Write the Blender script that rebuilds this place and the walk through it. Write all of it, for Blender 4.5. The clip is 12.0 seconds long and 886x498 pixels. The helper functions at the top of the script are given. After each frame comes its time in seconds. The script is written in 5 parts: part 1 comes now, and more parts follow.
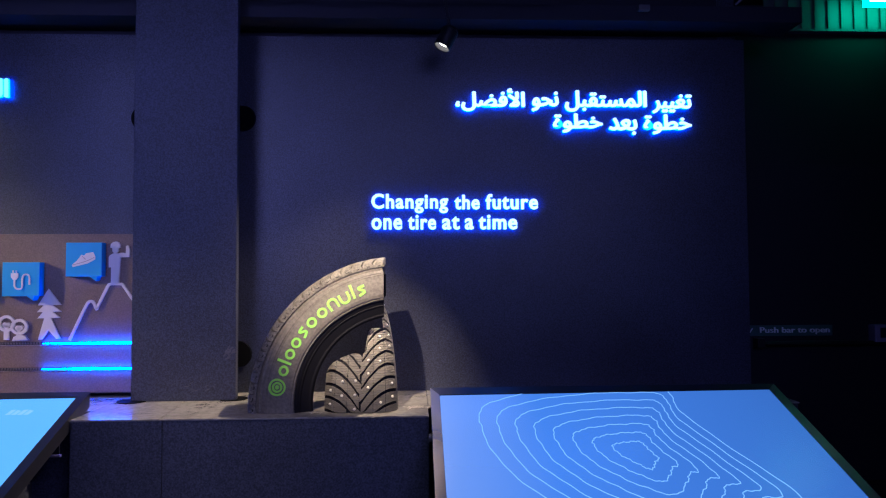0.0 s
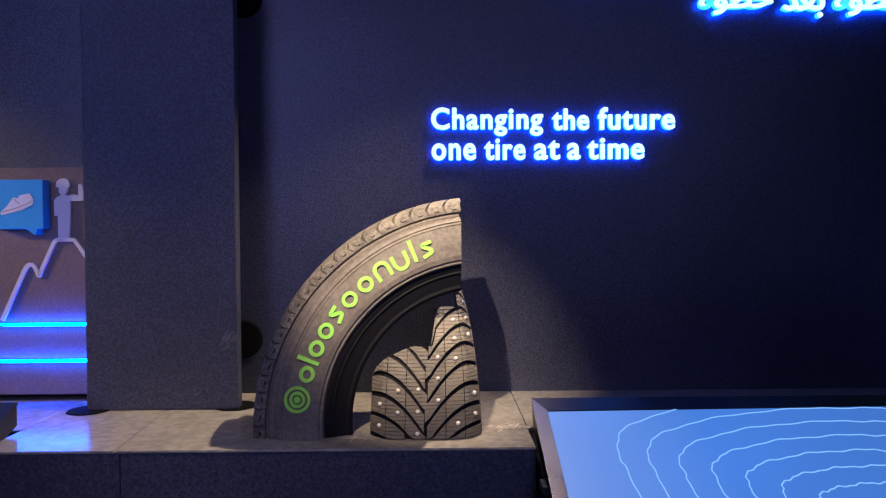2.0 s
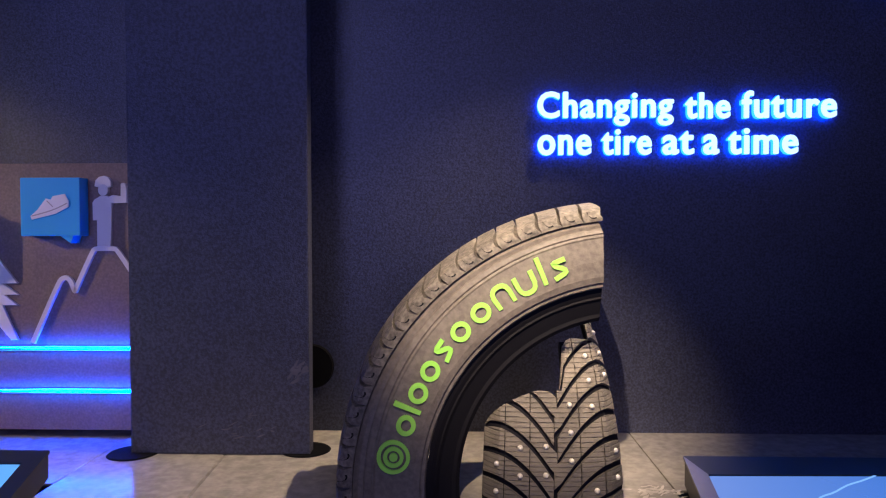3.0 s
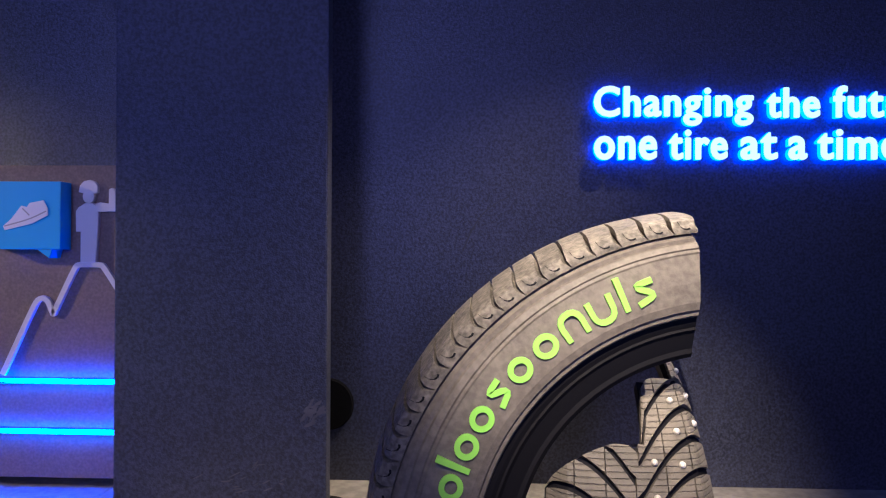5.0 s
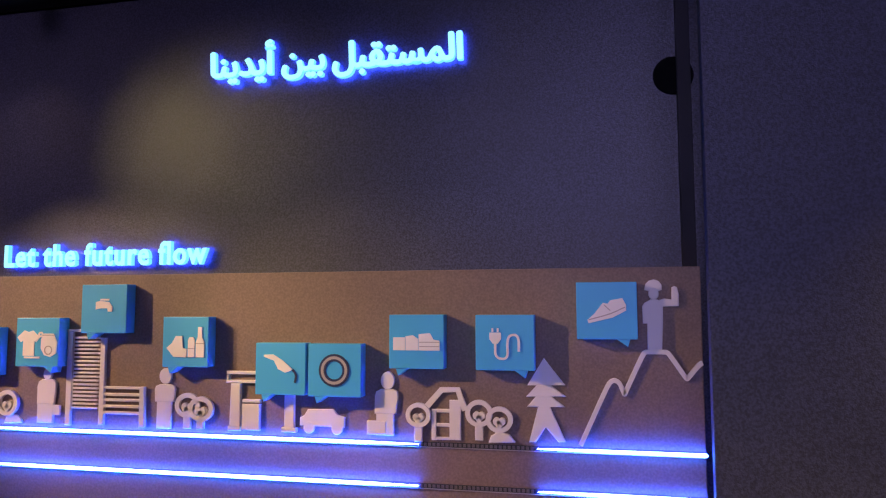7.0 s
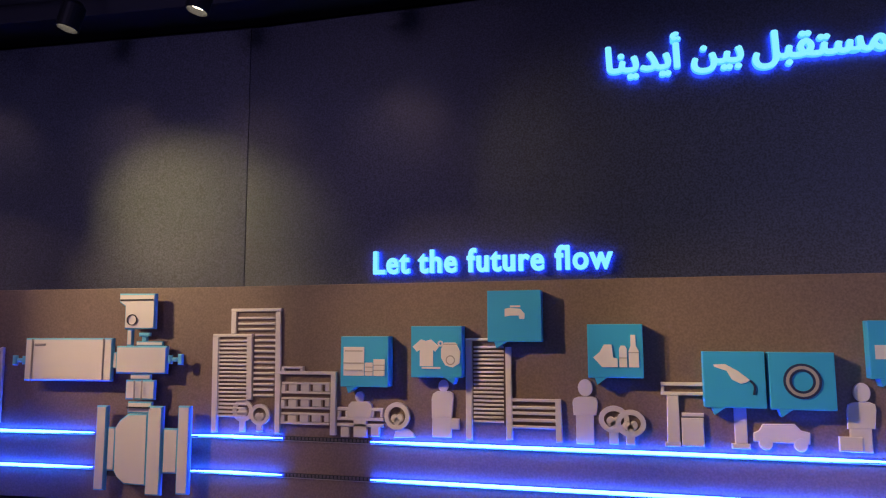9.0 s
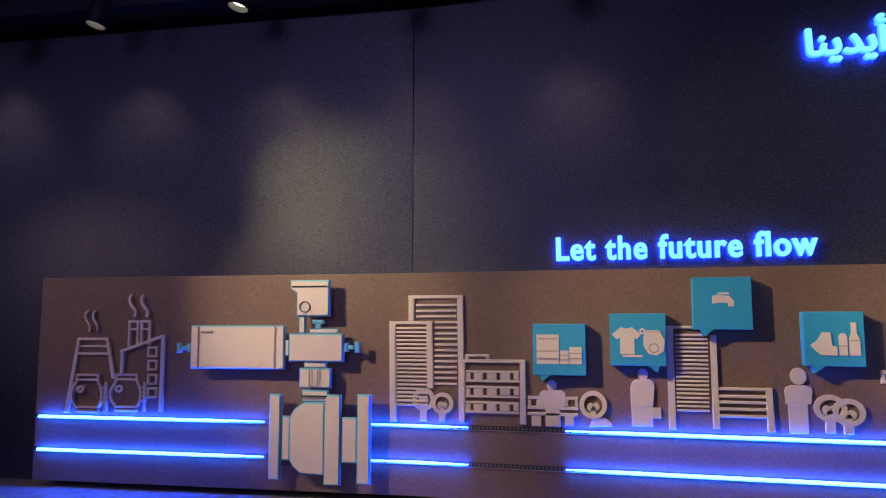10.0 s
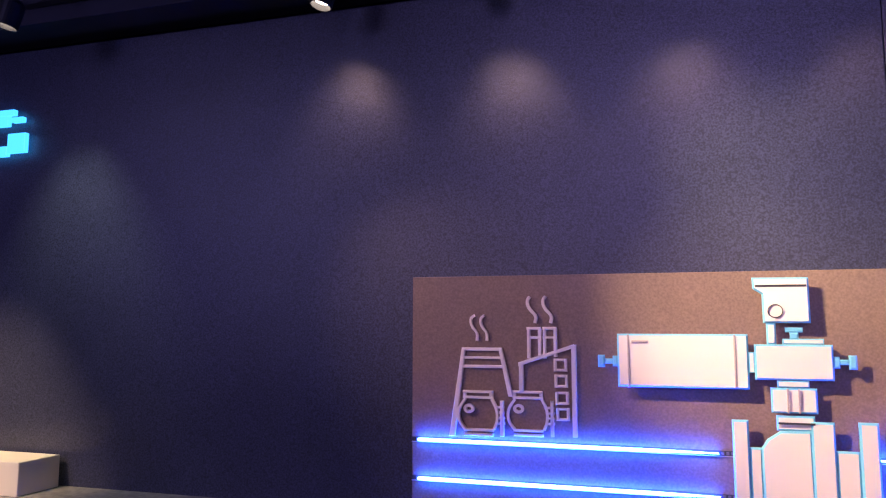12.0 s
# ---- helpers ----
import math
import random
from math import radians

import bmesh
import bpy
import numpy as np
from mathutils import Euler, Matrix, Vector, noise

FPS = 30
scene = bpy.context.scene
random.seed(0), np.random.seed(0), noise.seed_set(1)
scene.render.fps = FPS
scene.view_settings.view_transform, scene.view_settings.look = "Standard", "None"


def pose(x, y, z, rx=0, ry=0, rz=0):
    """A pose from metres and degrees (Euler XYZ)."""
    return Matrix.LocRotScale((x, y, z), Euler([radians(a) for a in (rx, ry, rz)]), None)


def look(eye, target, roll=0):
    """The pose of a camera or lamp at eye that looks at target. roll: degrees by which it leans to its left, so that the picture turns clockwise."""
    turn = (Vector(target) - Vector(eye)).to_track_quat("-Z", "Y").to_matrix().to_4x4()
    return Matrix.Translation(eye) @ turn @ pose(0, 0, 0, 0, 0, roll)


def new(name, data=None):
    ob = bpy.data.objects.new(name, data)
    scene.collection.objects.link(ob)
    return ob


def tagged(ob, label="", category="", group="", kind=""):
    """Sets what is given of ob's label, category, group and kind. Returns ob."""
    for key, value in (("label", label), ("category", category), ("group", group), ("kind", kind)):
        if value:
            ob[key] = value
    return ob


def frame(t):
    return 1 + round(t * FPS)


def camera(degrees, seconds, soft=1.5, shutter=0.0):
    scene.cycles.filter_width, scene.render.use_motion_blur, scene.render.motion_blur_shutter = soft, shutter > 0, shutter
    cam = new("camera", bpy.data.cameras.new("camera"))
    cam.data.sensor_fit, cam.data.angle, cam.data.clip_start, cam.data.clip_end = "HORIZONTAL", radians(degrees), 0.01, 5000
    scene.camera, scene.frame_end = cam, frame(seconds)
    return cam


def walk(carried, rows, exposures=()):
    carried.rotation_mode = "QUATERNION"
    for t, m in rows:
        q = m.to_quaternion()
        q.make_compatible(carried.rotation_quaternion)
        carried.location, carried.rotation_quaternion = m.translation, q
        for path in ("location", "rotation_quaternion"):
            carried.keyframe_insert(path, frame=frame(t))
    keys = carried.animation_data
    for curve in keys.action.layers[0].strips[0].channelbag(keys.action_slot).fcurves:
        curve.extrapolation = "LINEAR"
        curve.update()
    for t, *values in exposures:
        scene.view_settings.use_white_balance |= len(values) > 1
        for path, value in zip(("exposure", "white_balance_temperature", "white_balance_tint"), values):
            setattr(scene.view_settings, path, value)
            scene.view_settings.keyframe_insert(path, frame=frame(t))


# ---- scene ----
cam = camera(64.7, 12.0, 1.2)
PATH = [
    (0, (0.013, -0.02, 1.453), (0.097, 1.977, 1.536), -0.3),
    (0.5, (-0.04, 0.183, 1.431), (0.039, 2.18, 1.5), -0.1),
    (1, (-0.155, 0.534, 1.442), (-0.084, 2.532, 1.468), -0.2),
    (1.5, (-0.194, 0.975, 1.431), (-0.133, 2.974, 1.419), -0.4),
    (2, (-0.221, 1.333, 1.438), (-0.208, 3.332, 1.397), -0.4),
    (2.5, (-0.36, 1.598, 1.47), (-0.414, 3.596, 1.418), -0.1),
    (3, (-0.501, 1.826, 1.493), (-0.567, 3.824, 1.437), -0.1),
    (3.2, (-0.532, 1.892, 1.511), (-0.597, 3.891, 1.463), -0.2),
    (4.8, (-0.557, 2.212, 1.463), (-0.637, 4.21, 1.456), 0.2),
    (5, (-0.618, 2.179, 1.47), (-0.7, 4.177, 1.48), 0.3),
    (5.5, (-0.932, 1.904, 1.552), (-1.004, 3.902, 1.617), 0.3),
    (6, (-1.229, 1.727, 1.585), (-1.361, 3.721, 1.673), 0.2),
    (6.5, (-1.577, 1.665, 1.542), (-1.862, 3.639, 1.682), -0.1),
    (7, (-1.96, 1.657, 1.588), (-2.387, 3.604, 1.753), -0.2),
    (7.2, (-2.122, 1.629, 1.583), (-2.585, 3.566, 1.764), 0.0),
    (8.8, (-3.33, 1.513, 1.535), (-3.856, 3.428, 1.774), 0.0),
    (9, (-3.513, 1.471, 1.532), (-4.021, 3.391, 1.762), -0.2),
    (9.5, (-3.919, 1.333, 1.536), (-4.426, 3.254, 1.763), 0.0),
    (10, (-4.311, 1.331, 1.522), (-4.806, 3.258, 1.725), -0.1),
    (10.5, (-4.739, 1.425, 1.531), (-5.24, 3.351, 1.724), 0.0),
    (11, (-5.105, 1.443, 1.554), (-5.662, 3.353, 1.755), 0.0),
    (11.5, (-5.580, 1.345, 1.567), (-6.106, 3.264, 1.759), 0.0),
    (12, (-5.897, 1.451, 1.541), (-6.586, 3.317, 1.751), 0.0),
]
EXPOSURES = [(0.0, 0.33, 5550, 20), (2.5, 0.15, 6000, 21), (3.0, 0.12, 6000, 22), (5.0, 0.22, 5400, 19), (5.5, 0.6, 5150, 19), (6.0, 0.78, 5500, 22), (7.0, 0.32, 8100, 20), (8.8, -0.28, 7300, 13),
             (10.0, -0.16, 7050, 13), (11.0, 0.15, 7100, 16), (11.5, 0.65, 7100, 20), (12.0, 1.2, 6900, 25)]

walk(cam, [(t, look(eye, target, roll)) for t, eye, target, roll in PATH], EXPOSURES)

# ---- world and lights ----
world = bpy.data.worlds.new("world")
scene.world = world
world.use_nodes = True
world.node_tree.nodes["Background"].inputs["Color"].default_value = (0.004, 0.006, 0.02, 1)
world.node_tree.nodes["Background"].inputs["Strength"].default_value = 0.1

WARM = (1.0, 0.76, 0.46)
PINK = (1.0, 0.70, 0.62)
WALL_Y, PANEL_Y, LEDGE_Z = 4.36, 4.24, 0.757
WASH_X = (-7.36, -6.62, -5.89, -5.23, -4.5)
WASH_Y, WASH_Z = 3.93, 2.89


def spot_lamp(eye, target, watts, degrees, colour, blend=0.8, radius=0.03):
    data = bpy.data.lights.new("spot_light", "SPOT")
    data.energy, data.spot_size, data.spot_blend, data.color, data.shadow_soft_size = watts, radians(degrees), blend, colour, radius
    ob = new("spot_light", data)
    ob.matrix_world = look(eye, target)
    return ob


FILL_BLUE = (0.36, 0.37, 1.0)
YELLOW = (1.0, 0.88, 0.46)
FILL_VIOLET = (0.38, 0.36, 1.0)
# spots of the front tracks and added fill spots: eye, target, watts, cone, colour
KEY_FILL_SPOTS = [
    ((-0.70, 1.95, 3.0), (-0.33, 3.70, 1.37), 760, 24, WARM, 0.02),
    ((-0.65, 1.95, 3.0), (-1.00, 3.60, 0.76), 34, 32, WARM, 0.03),
    ((0.187, 3.93, 2.79), (-0.85, 3.72, 0.757), 260, 64, WARM, 0.02),
    ((-7.3, 2.4, 3.0), (-5.38, 4.3, 1.28), 350, 29, WARM, 0.02),
    ((-6.5, 2.4, 3.0), (-3.75, 4.3, 1.22), 460, 26, WARM, 0.02),
    ((-5.95, 2.4, 3.0), (-2.25, 4.3, 1.15), 490, 24, WARM, 0.02),
    ((-8.6, 2.4, 3.0), (-6.45, 4.2, 1.18), 95, 34, PINK, 0.02),
    ((-9.3, 2.4, 3.0), (-9.25, 4.1, 0.7), 170, 32, WARM, 0.03),
    ((-7.05, 2.4, 3.0), (-5.42, 4.36, 1.95), 190, 25, YELLOW, 0.05),
    ((-5.3, 2.4, 3.0), (-3.30, 4.36, 2.08), 75, 33, YELLOW, 0.05),
    # unseen bluish spots behind the walkway, added as fill for walls and fascia
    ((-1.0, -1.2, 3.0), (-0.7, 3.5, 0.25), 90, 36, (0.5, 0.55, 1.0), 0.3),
    ((1.2, -1.2, 3.0), (-0.3, 4.3, 1.3), 175, 95, FILL_BLUE, 0.9),
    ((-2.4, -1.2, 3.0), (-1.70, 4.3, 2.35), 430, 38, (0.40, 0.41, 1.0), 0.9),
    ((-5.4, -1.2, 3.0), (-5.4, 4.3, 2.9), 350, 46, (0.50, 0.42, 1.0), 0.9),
    ((-9.6, -1.2, 3.0), (-9.2, 4.3, 1.9), 200, 78, FILL_VIOLET, 0.9),
]
for eye, target, watts, degrees, colour, soft in KEY_FILL_SPOTS:
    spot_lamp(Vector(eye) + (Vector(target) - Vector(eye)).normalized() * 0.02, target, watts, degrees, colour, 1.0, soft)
for wx in WASH_X:
    spot_lamp((wx, WASH_Y, WASH_Z - 0.07), (wx, WASH_Y + 0.40, WASH_Z - 0.80), 5.5 if wx < -5.5 else 4, 78, PINK, 1.0, 0.08)
spot_lamp((-8.8, 3.62, 2.82), (-8.8, 4.06, 1.75), 17, 60, (0.86, 1.0, 0.80), 1.0, 0.05)


# ---- materials ----
def material(name, colour, rough=0.6, metal=0.0, grain=40, amount=0.25, bump=0.15, stain=2.5, second=None, specular=0.5, speckle=0.0):
    """A node material with grain at two scales and fine relief."""
    m = bpy.data.materials.new(name)
    m.use_nodes = True
    nt, p = m.node_tree, m.node_tree.nodes["Principled BSDF"]
    tc = nt.nodes.new("ShaderNodeTexCoord")
    fine, wide = nt.nodes.new("ShaderNodeTexNoise"), nt.nodes.new("ShaderNodeTexNoise")
    fine.inputs["Scale"].default_value, fine.inputs["Detail"].default_value = grain, 6
    wide.inputs["Scale"].default_value, wide.inputs["Detail"].default_value = stain, 5
    mix, mix2 = nt.nodes.new("ShaderNodeMix"), nt.nodes.new("ShaderNodeMix")
    mix.data_type = mix2.data_type = "RGBA"
    dark = tuple(c * (1 - amount) for c in colour)
    light = second or tuple(min(1, c * (1 + amount)) for c in colour)
    mix.inputs[6].default_value, mix.inputs[7].default_value = (*dark, 1), (*light, 1)
    mix2.inputs[7].default_value = (*colour, 1)
    mix2.inputs[0].default_value = 0.5
    ramp = nt.nodes.new("ShaderNodeValToRGB")
    ramp.color_ramp.elements[0].position, ramp.color_ramp.elements[1].position = 0.35, 0.68
    bmp = nt.nodes.new("ShaderNodeBump")
    bmp.inputs["Strength"].default_value, bmp.inputs["Distance"].default_value = bump, 0.004
    rr = nt.nodes.new("ShaderNodeMapRange")
    rr.inputs["To Min"].default_value, rr.inputs["To Max"].default_value = max(0.03, rough - 0.1), min(1, rough + 0.12)
    for a, b in ((tc.outputs["Object"], fine.inputs["Vector"]), (tc.outputs["Object"], wide.inputs["Vector"]),
                 (wide.outputs["Fac"], ramp.inputs["Fac"]), (ramp.outputs["Color"], mix.inputs[0]),
                 (mix.outputs[2], mix2.inputs[6]), (fine.outputs["Fac"], mix2.inputs[0]), (mix2.outputs[2], p.inputs["Base Color"]),
                 (fine.outputs["Fac"], bmp.inputs["Height"]), (bmp.outputs["Normal"], p.inputs["Normal"]),
                 (wide.outputs["Fac"], rr.inputs["Value"]), (rr.outputs["Result"], p.inputs["Roughness"])):
        nt.links.new(a, b)
    if speckle:
        spots, spread, shade = nt.nodes.new("ShaderNodeTexNoise"), nt.nodes.new("ShaderNodeMapRange"), nt.nodes.new("ShaderNodeMix")
        spots.inputs["Scale"].default_value, spots.inputs["Detail"].default_value = grain * 0.5, 3
        spread.inputs["From Min"].default_value, spread.inputs["From Max"].default_value = 0.36, 0.66
        spread.inputs["To Min"].default_value, spread.inputs["To Max"].default_value = 1 - speckle, 1 + speckle
        shade.data_type, shade.blend_type = "RGBA", "MULTIPLY"
        shade.inputs[0].default_value = 1.0
        for s, d in ((tc.outputs["Object"], spots.inputs["Vector"]), (spots.outputs["Fac"], spread.inputs["Value"]), (mix2.outputs[2], shade.inputs[6]), (spread.outputs["Result"], shade.inputs[7]), (shade.outputs[2], p.inputs["Base Color"])):
            nt.links.new(s, d)
    p.inputs["Metallic"].default_value = metal
    p.inputs["Specular IOR Level"].default_value = specular
    return m


def glow(name, colour, strength, base=(0.02, 0.02, 0.03)):
    m = bpy.data.materials.new(name)
    m.use_nodes = True
    p = m.node_tree.nodes["Principled BSDF"]
    p.inputs["Base Color"].default_value = (*base, 1)
    p.inputs["Roughness"].default_value = 0.25
    p.inputs["Emission Color"].default_value = (*colour, 1)
    p.inputs["Emission Strength"].default_value = strength
    return m


M_WALL = material("navy_wall_paint", (0.036, 0.040, 0.066), 0.32, grain=260, amount=0.45, bump=0.4, stain=1.3, speckle=0.5)
M_COLUMN = material("dark_column_paint", (0.038, 0.042, 0.068), 0.5, grain=220, amount=0.35, bump=0.6, stain=2.0, speckle=0.4)
M_SCRATCH = material("scratched_paint", (0.038, 0.039, 0.05), 0.6, grain=200)
M_CEIL = material("black_ceiling_paint", (0.020, 0.020, 0.034), 0.8, grain=30, stain=0.8)
M_FLOOR = material("dark_floor", (0.02, 0.02, 0.024), 0.4, grain=25, stain=0.7)
M_FASCIA = material("black_fascia", (0.064, 0.068, 0.092), 0.45, grain=240, stain=1.6, bump=0.4, speckle=0.45)
M_LEDGE = material("grey_ledge_stone", (0.315, 0.298, 0.262), 0.18, grain=70, amount=0.14, bump=0.08, stain=4, speckle=0.15, specular=1.0)
M_PANEL = material("brown_panel_laminate", (0.205, 0.135, 0.108), 0.6, grain=240, amount=0.16, bump=0.12, stain=3, speckle=0.16)
M_CUT = material("pale_grey_relief", (0.76, 0.67, 0.63), 0.6, grain=150, amount=0.06, bump=0.05, stain=6)
M_CREAM = material("cream_valve_face", (0.78, 0.70, 0.66), 0.55, grain=90, amount=0.05, bump=0.05, stain=3)
M_CYAN = material("light_blue_edge", (0.16, 0.55, 0.75), 0.4, grain=90, amount=0.05, bump=0.03)
M_LINE = material("taupe_groove", (0.42, 0.36, 0.35), 0.6, grain=90, amount=0.05, bump=0.03)
M_BEAD = material("milky_diode", (0.15, 0.13, 0.14), 0.35, grain=90, amount=0.05, bump=0.02)
M_DARKLINE = material("dark_slot", (0.03, 0.03, 0.035), 0.6, grain=90)
M_BUBBLE = material("azure_bubble_paint", (0.028, 0.40, 0.74), 0.45, grain=140, amount=0.06, bump=0.05, stain=5)
M_ICON = material("white_print", (0.80, 0.74, 0.74), 0.55, grain=120, amount=0.05, bump=0.03, stain=8)
M_BLACK = material("matt_black_void", (0.003, 0.003, 0.004), 0.9, grain=60, specular=0.1)
M_NAVY = material("navy_print", (0.02, 0.03, 0.10), 0.5, grain=120)
M_RUBBER = material("dusty_tyre_rubber", (0.130, 0.116, 0.100), 0.6, grain=130, amount=0.35, bump=0.25, stain=6, second=(0.18, 0.162, 0.138), speckle=0.2)
M_TREAD = material("tread_rubber", (0.11, 0.10, 0.088), 0.66, grain=150, amount=0.65, bump=0.6, stain=18, second=(0.19, 0.17, 0.14), speckle=0.4)


def siped(name, colour):
    """Tread rubber with fine cuts across each block."""
    m = material(name, colour, 0.66, grain=120, amount=0.45, bump=0.4, stain=16, second=(0.17, 0.15, 0.125))
    nt, p = m.node_tree, m.node_tree.nodes["Principled BSDF"]
    tc, wave = nt.nodes.new("ShaderNodeTexCoord"), nt.nodes.new("ShaderNodeTexWave")
    wave.bands_direction = "Z"
    wave.inputs["Scale"].default_value, wave.inputs["Distortion"].default_value, wave.inputs["Detail"].default_value = 26, 1.2, 1
    wave.inputs["Detail Scale"].default_value = 14
    ramp = nt.nodes.new("ShaderNodeValToRGB")
    ramp.color_ramp.elements[0].position, ramp.color_ramp.elements[1].position = 0.02, 0.22
    bmp = nt.nodes.new("ShaderNodeBump")
    bmp.inputs["Strength"].default_value, bmp.inputs["Distance"].default_value = 0.9, 0.006
    old = p.inputs["Normal"].links[0].from_socket
    for a, c in ((tc.outputs["Object"], wave.inputs["Vector"]), (wave.outputs["Fac"], ramp.inputs["Fac"]), (ramp.outputs["Color"], bmp.inputs["Height"]), (old, bmp.inputs["Normal"]), (bmp.outputs["Normal"], p.inputs["Normal"])):
        nt.links.new(a, c)
    return m


M_SIPE = siped("siped_tread_rubber", (0.13, 0.118, 0.10))
# near-black: bead, carcass, tread base and the strips on the lugs
M_NEAR_BLACK = material("near_black_rubber", (0.007, 0.007, 0.010), 0.7, grain=60, specular=0.12)
M_STUD = material("steel_stud", (0.75, 0.72, 0.64), 0.35, 0.35, grain=90, bump=0.02)
M_GREEN = material("lime_green_paint", (0.30, 0.72, 0.09), 0.5, grain=120, amount=0.08, bump=0.05)
M_FRAME = material("black_bezel", (0.02, 0.02, 0.026), 0.3, grain=60, bump=0.03)
M_STEEL = material("brushed_frame_edge", (0.20, 0.19, 0.20), 0.3, 0.8, grain=80, bump=0.05)
M_LAMP = material("black_lamp_metal", (0.015, 0.015, 0.018), 0.4, 0.3, grain=80, bump=0.03)
M_SHEET = material("galvanised_sheet", (0.16, 0.17, 0.19), 0.42, 0.6, grain=40, bump=0.08)
M_DOOR = material("black_door_paint", (0.012, 0.012, 0.018), 0.6, grain=70, specular=0.3)
M_SIGN = material("dark_green_sign", (0.03, 0.10, 0.09), 0.5, grain=90)
M_WHITE = material("white_lettering", (0.7, 0.74, 0.74), 0.5, grain=90)
M_BOX = material("cream_plinth", (0.75, 0.68, 0.55), 0.6, grain=60, amount=0.05)
# violet light falling on latch, cable and side strip is put into this colour
M_PURPLE_LIT = material("violet_tinted_plastic", (0.22, 0.19, 0.30), 0.4, grain=80)
M_DUST = material("pale_dust", (0.42, 0.39, 0.34), 0.95, grain=80, amount=0.3, stain=30)
M_SCUFF = material("pale_scuff", (0.10, 0.10, 0.115), 0.8, grain=60, amount=0.5, stain=20)
G_FACE = glow("letter_face", (0.55, 0.88, 1.0), 1.35)
G_FACE2 = glow("cyan_letter_face", (0.20, 0.82, 1.0), 1.3)
G_FACE3 = glow("blue_letter_face", (0.02, 0.38, 1.0), 1.1)
G_HALO = glow("letter_halo", (0.006, 0.045, 1.0), 45.0)
G_SIDE = glow("letter_side", (0.02, 0.20, 1.0), 3.5)
G_LED = glow("led_core", (0.004, 0.11, 1.0), 78.0)
G_LEDB = glow("led_back", (0.008, 0.02, 1.0), 165.0)
G_SCREEN = glow("map_screen", (0.09, 0.29, 0.85), 0.60)
nt = G_SCREEN.node_tree
where, split, across = nt.nodes.new("ShaderNodeTexCoord"), nt.nodes.new("ShaderNodeSeparateXYZ"), nt.nodes.new("ShaderNodeValToRGB")
span = nt.nodes.new("ShaderNodeMapRange")
span.inputs["From Min"].default_value, span.inputs["From Max"].default_value = 0.15, 1.95
across.color_ramp.elements[0].color, across.color_ramp.elements[1].color = (0.23, 0.43, 0.95, 1), (0.065, 0.21, 0.62, 1)
across.color_ramp.elements.new(0.28).color = (0.095, 0.31, 0.90, 1)
for a, c in ((where.outputs["Object"], split.inputs[0]), (split.outputs["X"], span.inputs["Value"]), (span.outputs["Result"], across.inputs["Fac"]), (across.outputs["Color"], nt.nodes["Principled BSDF"].inputs["Emission Color"])):
    nt.links.new(a, c)
G_SCREEN2 = glow("menu_screen", (0.12, 0.42, 0.92), 0.95)
G_CONTOUR = glow("contour_line", (0.25, 0.56, 1.0), 0.86)
G_LAMP = glow("lamp_lens", (1.0, 0.92, 0.75), 6.0)
G_EXIT = glow("exit_sign", (0.0, 0.75, 0.35), 5.5)
G_EXITW = glow("exit_sign_white", (0.9, 1.0, 0.95), 3.0)


# ---- building helpers ----
def mesh_of(bm, name, mat, smooth=False):
    bmesh.ops.recalc_face_normals(bm, faces=bm.faces)
    me = bpy.data.meshes.new(name)
    bm.to_mesh(me)
    bm.free()
    for mm in (mat if isinstance(mat, (list, tuple)) else [mat]):
        me.materials.append(mm)
    if smooth:
        for poly_ in me.polygons:
            poly_.use_smooth = True
    return me


# west of the seam the display wall turns a little towards the walkway
SEAM, SLANT = -5.23, 0.075
BENT = False


def bend(x):
    return -SLANT * max(0.0, SEAM - x)


def part(name, bm, mat, parent=None, label="", smooth=False):
    if BENT and any(v.co.x < SEAM for v in bm.verts):
        if any(v.co.x > SEAM for v in bm.verts):
            bmesh.ops.bisect_plane(bm, geom=bm.verts[:] + bm.edges[:] + bm.faces[:], plane_co=(SEAM, 0, 0), plane_no=(1, 0, 0))
        for v in bm.verts:
            v.co.y += bend(v.co.x)
    ob = new(name, mesh_of(bm, name, mat, smooth))
    if parent:
        ob.parent = parent
        ob.matrix_parent_inverse = Matrix.Translation(-parent.location)
    if label:
        tagged(ob, label)
    return ob


def thing(name, label, category, base=(0, 0, 0), group="", kind=""):
    ob = new(name)
    ob.empty_display_size = 0.05
    ob.location = base
    return tagged(ob, label, category, group, kind)


def add_box(bm, x0, x1, y0, y1, z0, z1, bevel=0.0):
    g = bmesh.new()
    bmesh.ops.create_cube(g, size=1)
    for v in g.verts:
        v.co = Vector(((x0 + x1) / 2 + v.co.x * (x1 - x0), (y0 + y1) / 2 + v.co.y * (y1 - y0), (z0 + z1) / 2 + v.co.z * (z1 - z0)))
    if bevel:
        bmesh.ops.bevel(g, geom=g.edges[:], offset=bevel, segments=2, affect="EDGES", profile=0.6)
    return merge(bm, g)


def merge(bm, g):
    me = bpy.data.meshes.new("temp")
    g.to_mesh(me)
    g.free()
    bm.from_mesh(me)
    bpy.data.meshes.remove(me)
    return bm


def box(x0, x1, y0, y1, z0, z1, bevel=0.0):
    return add_box(bmesh.new(), x0, x1, y0, y1, z0, z1, bevel)


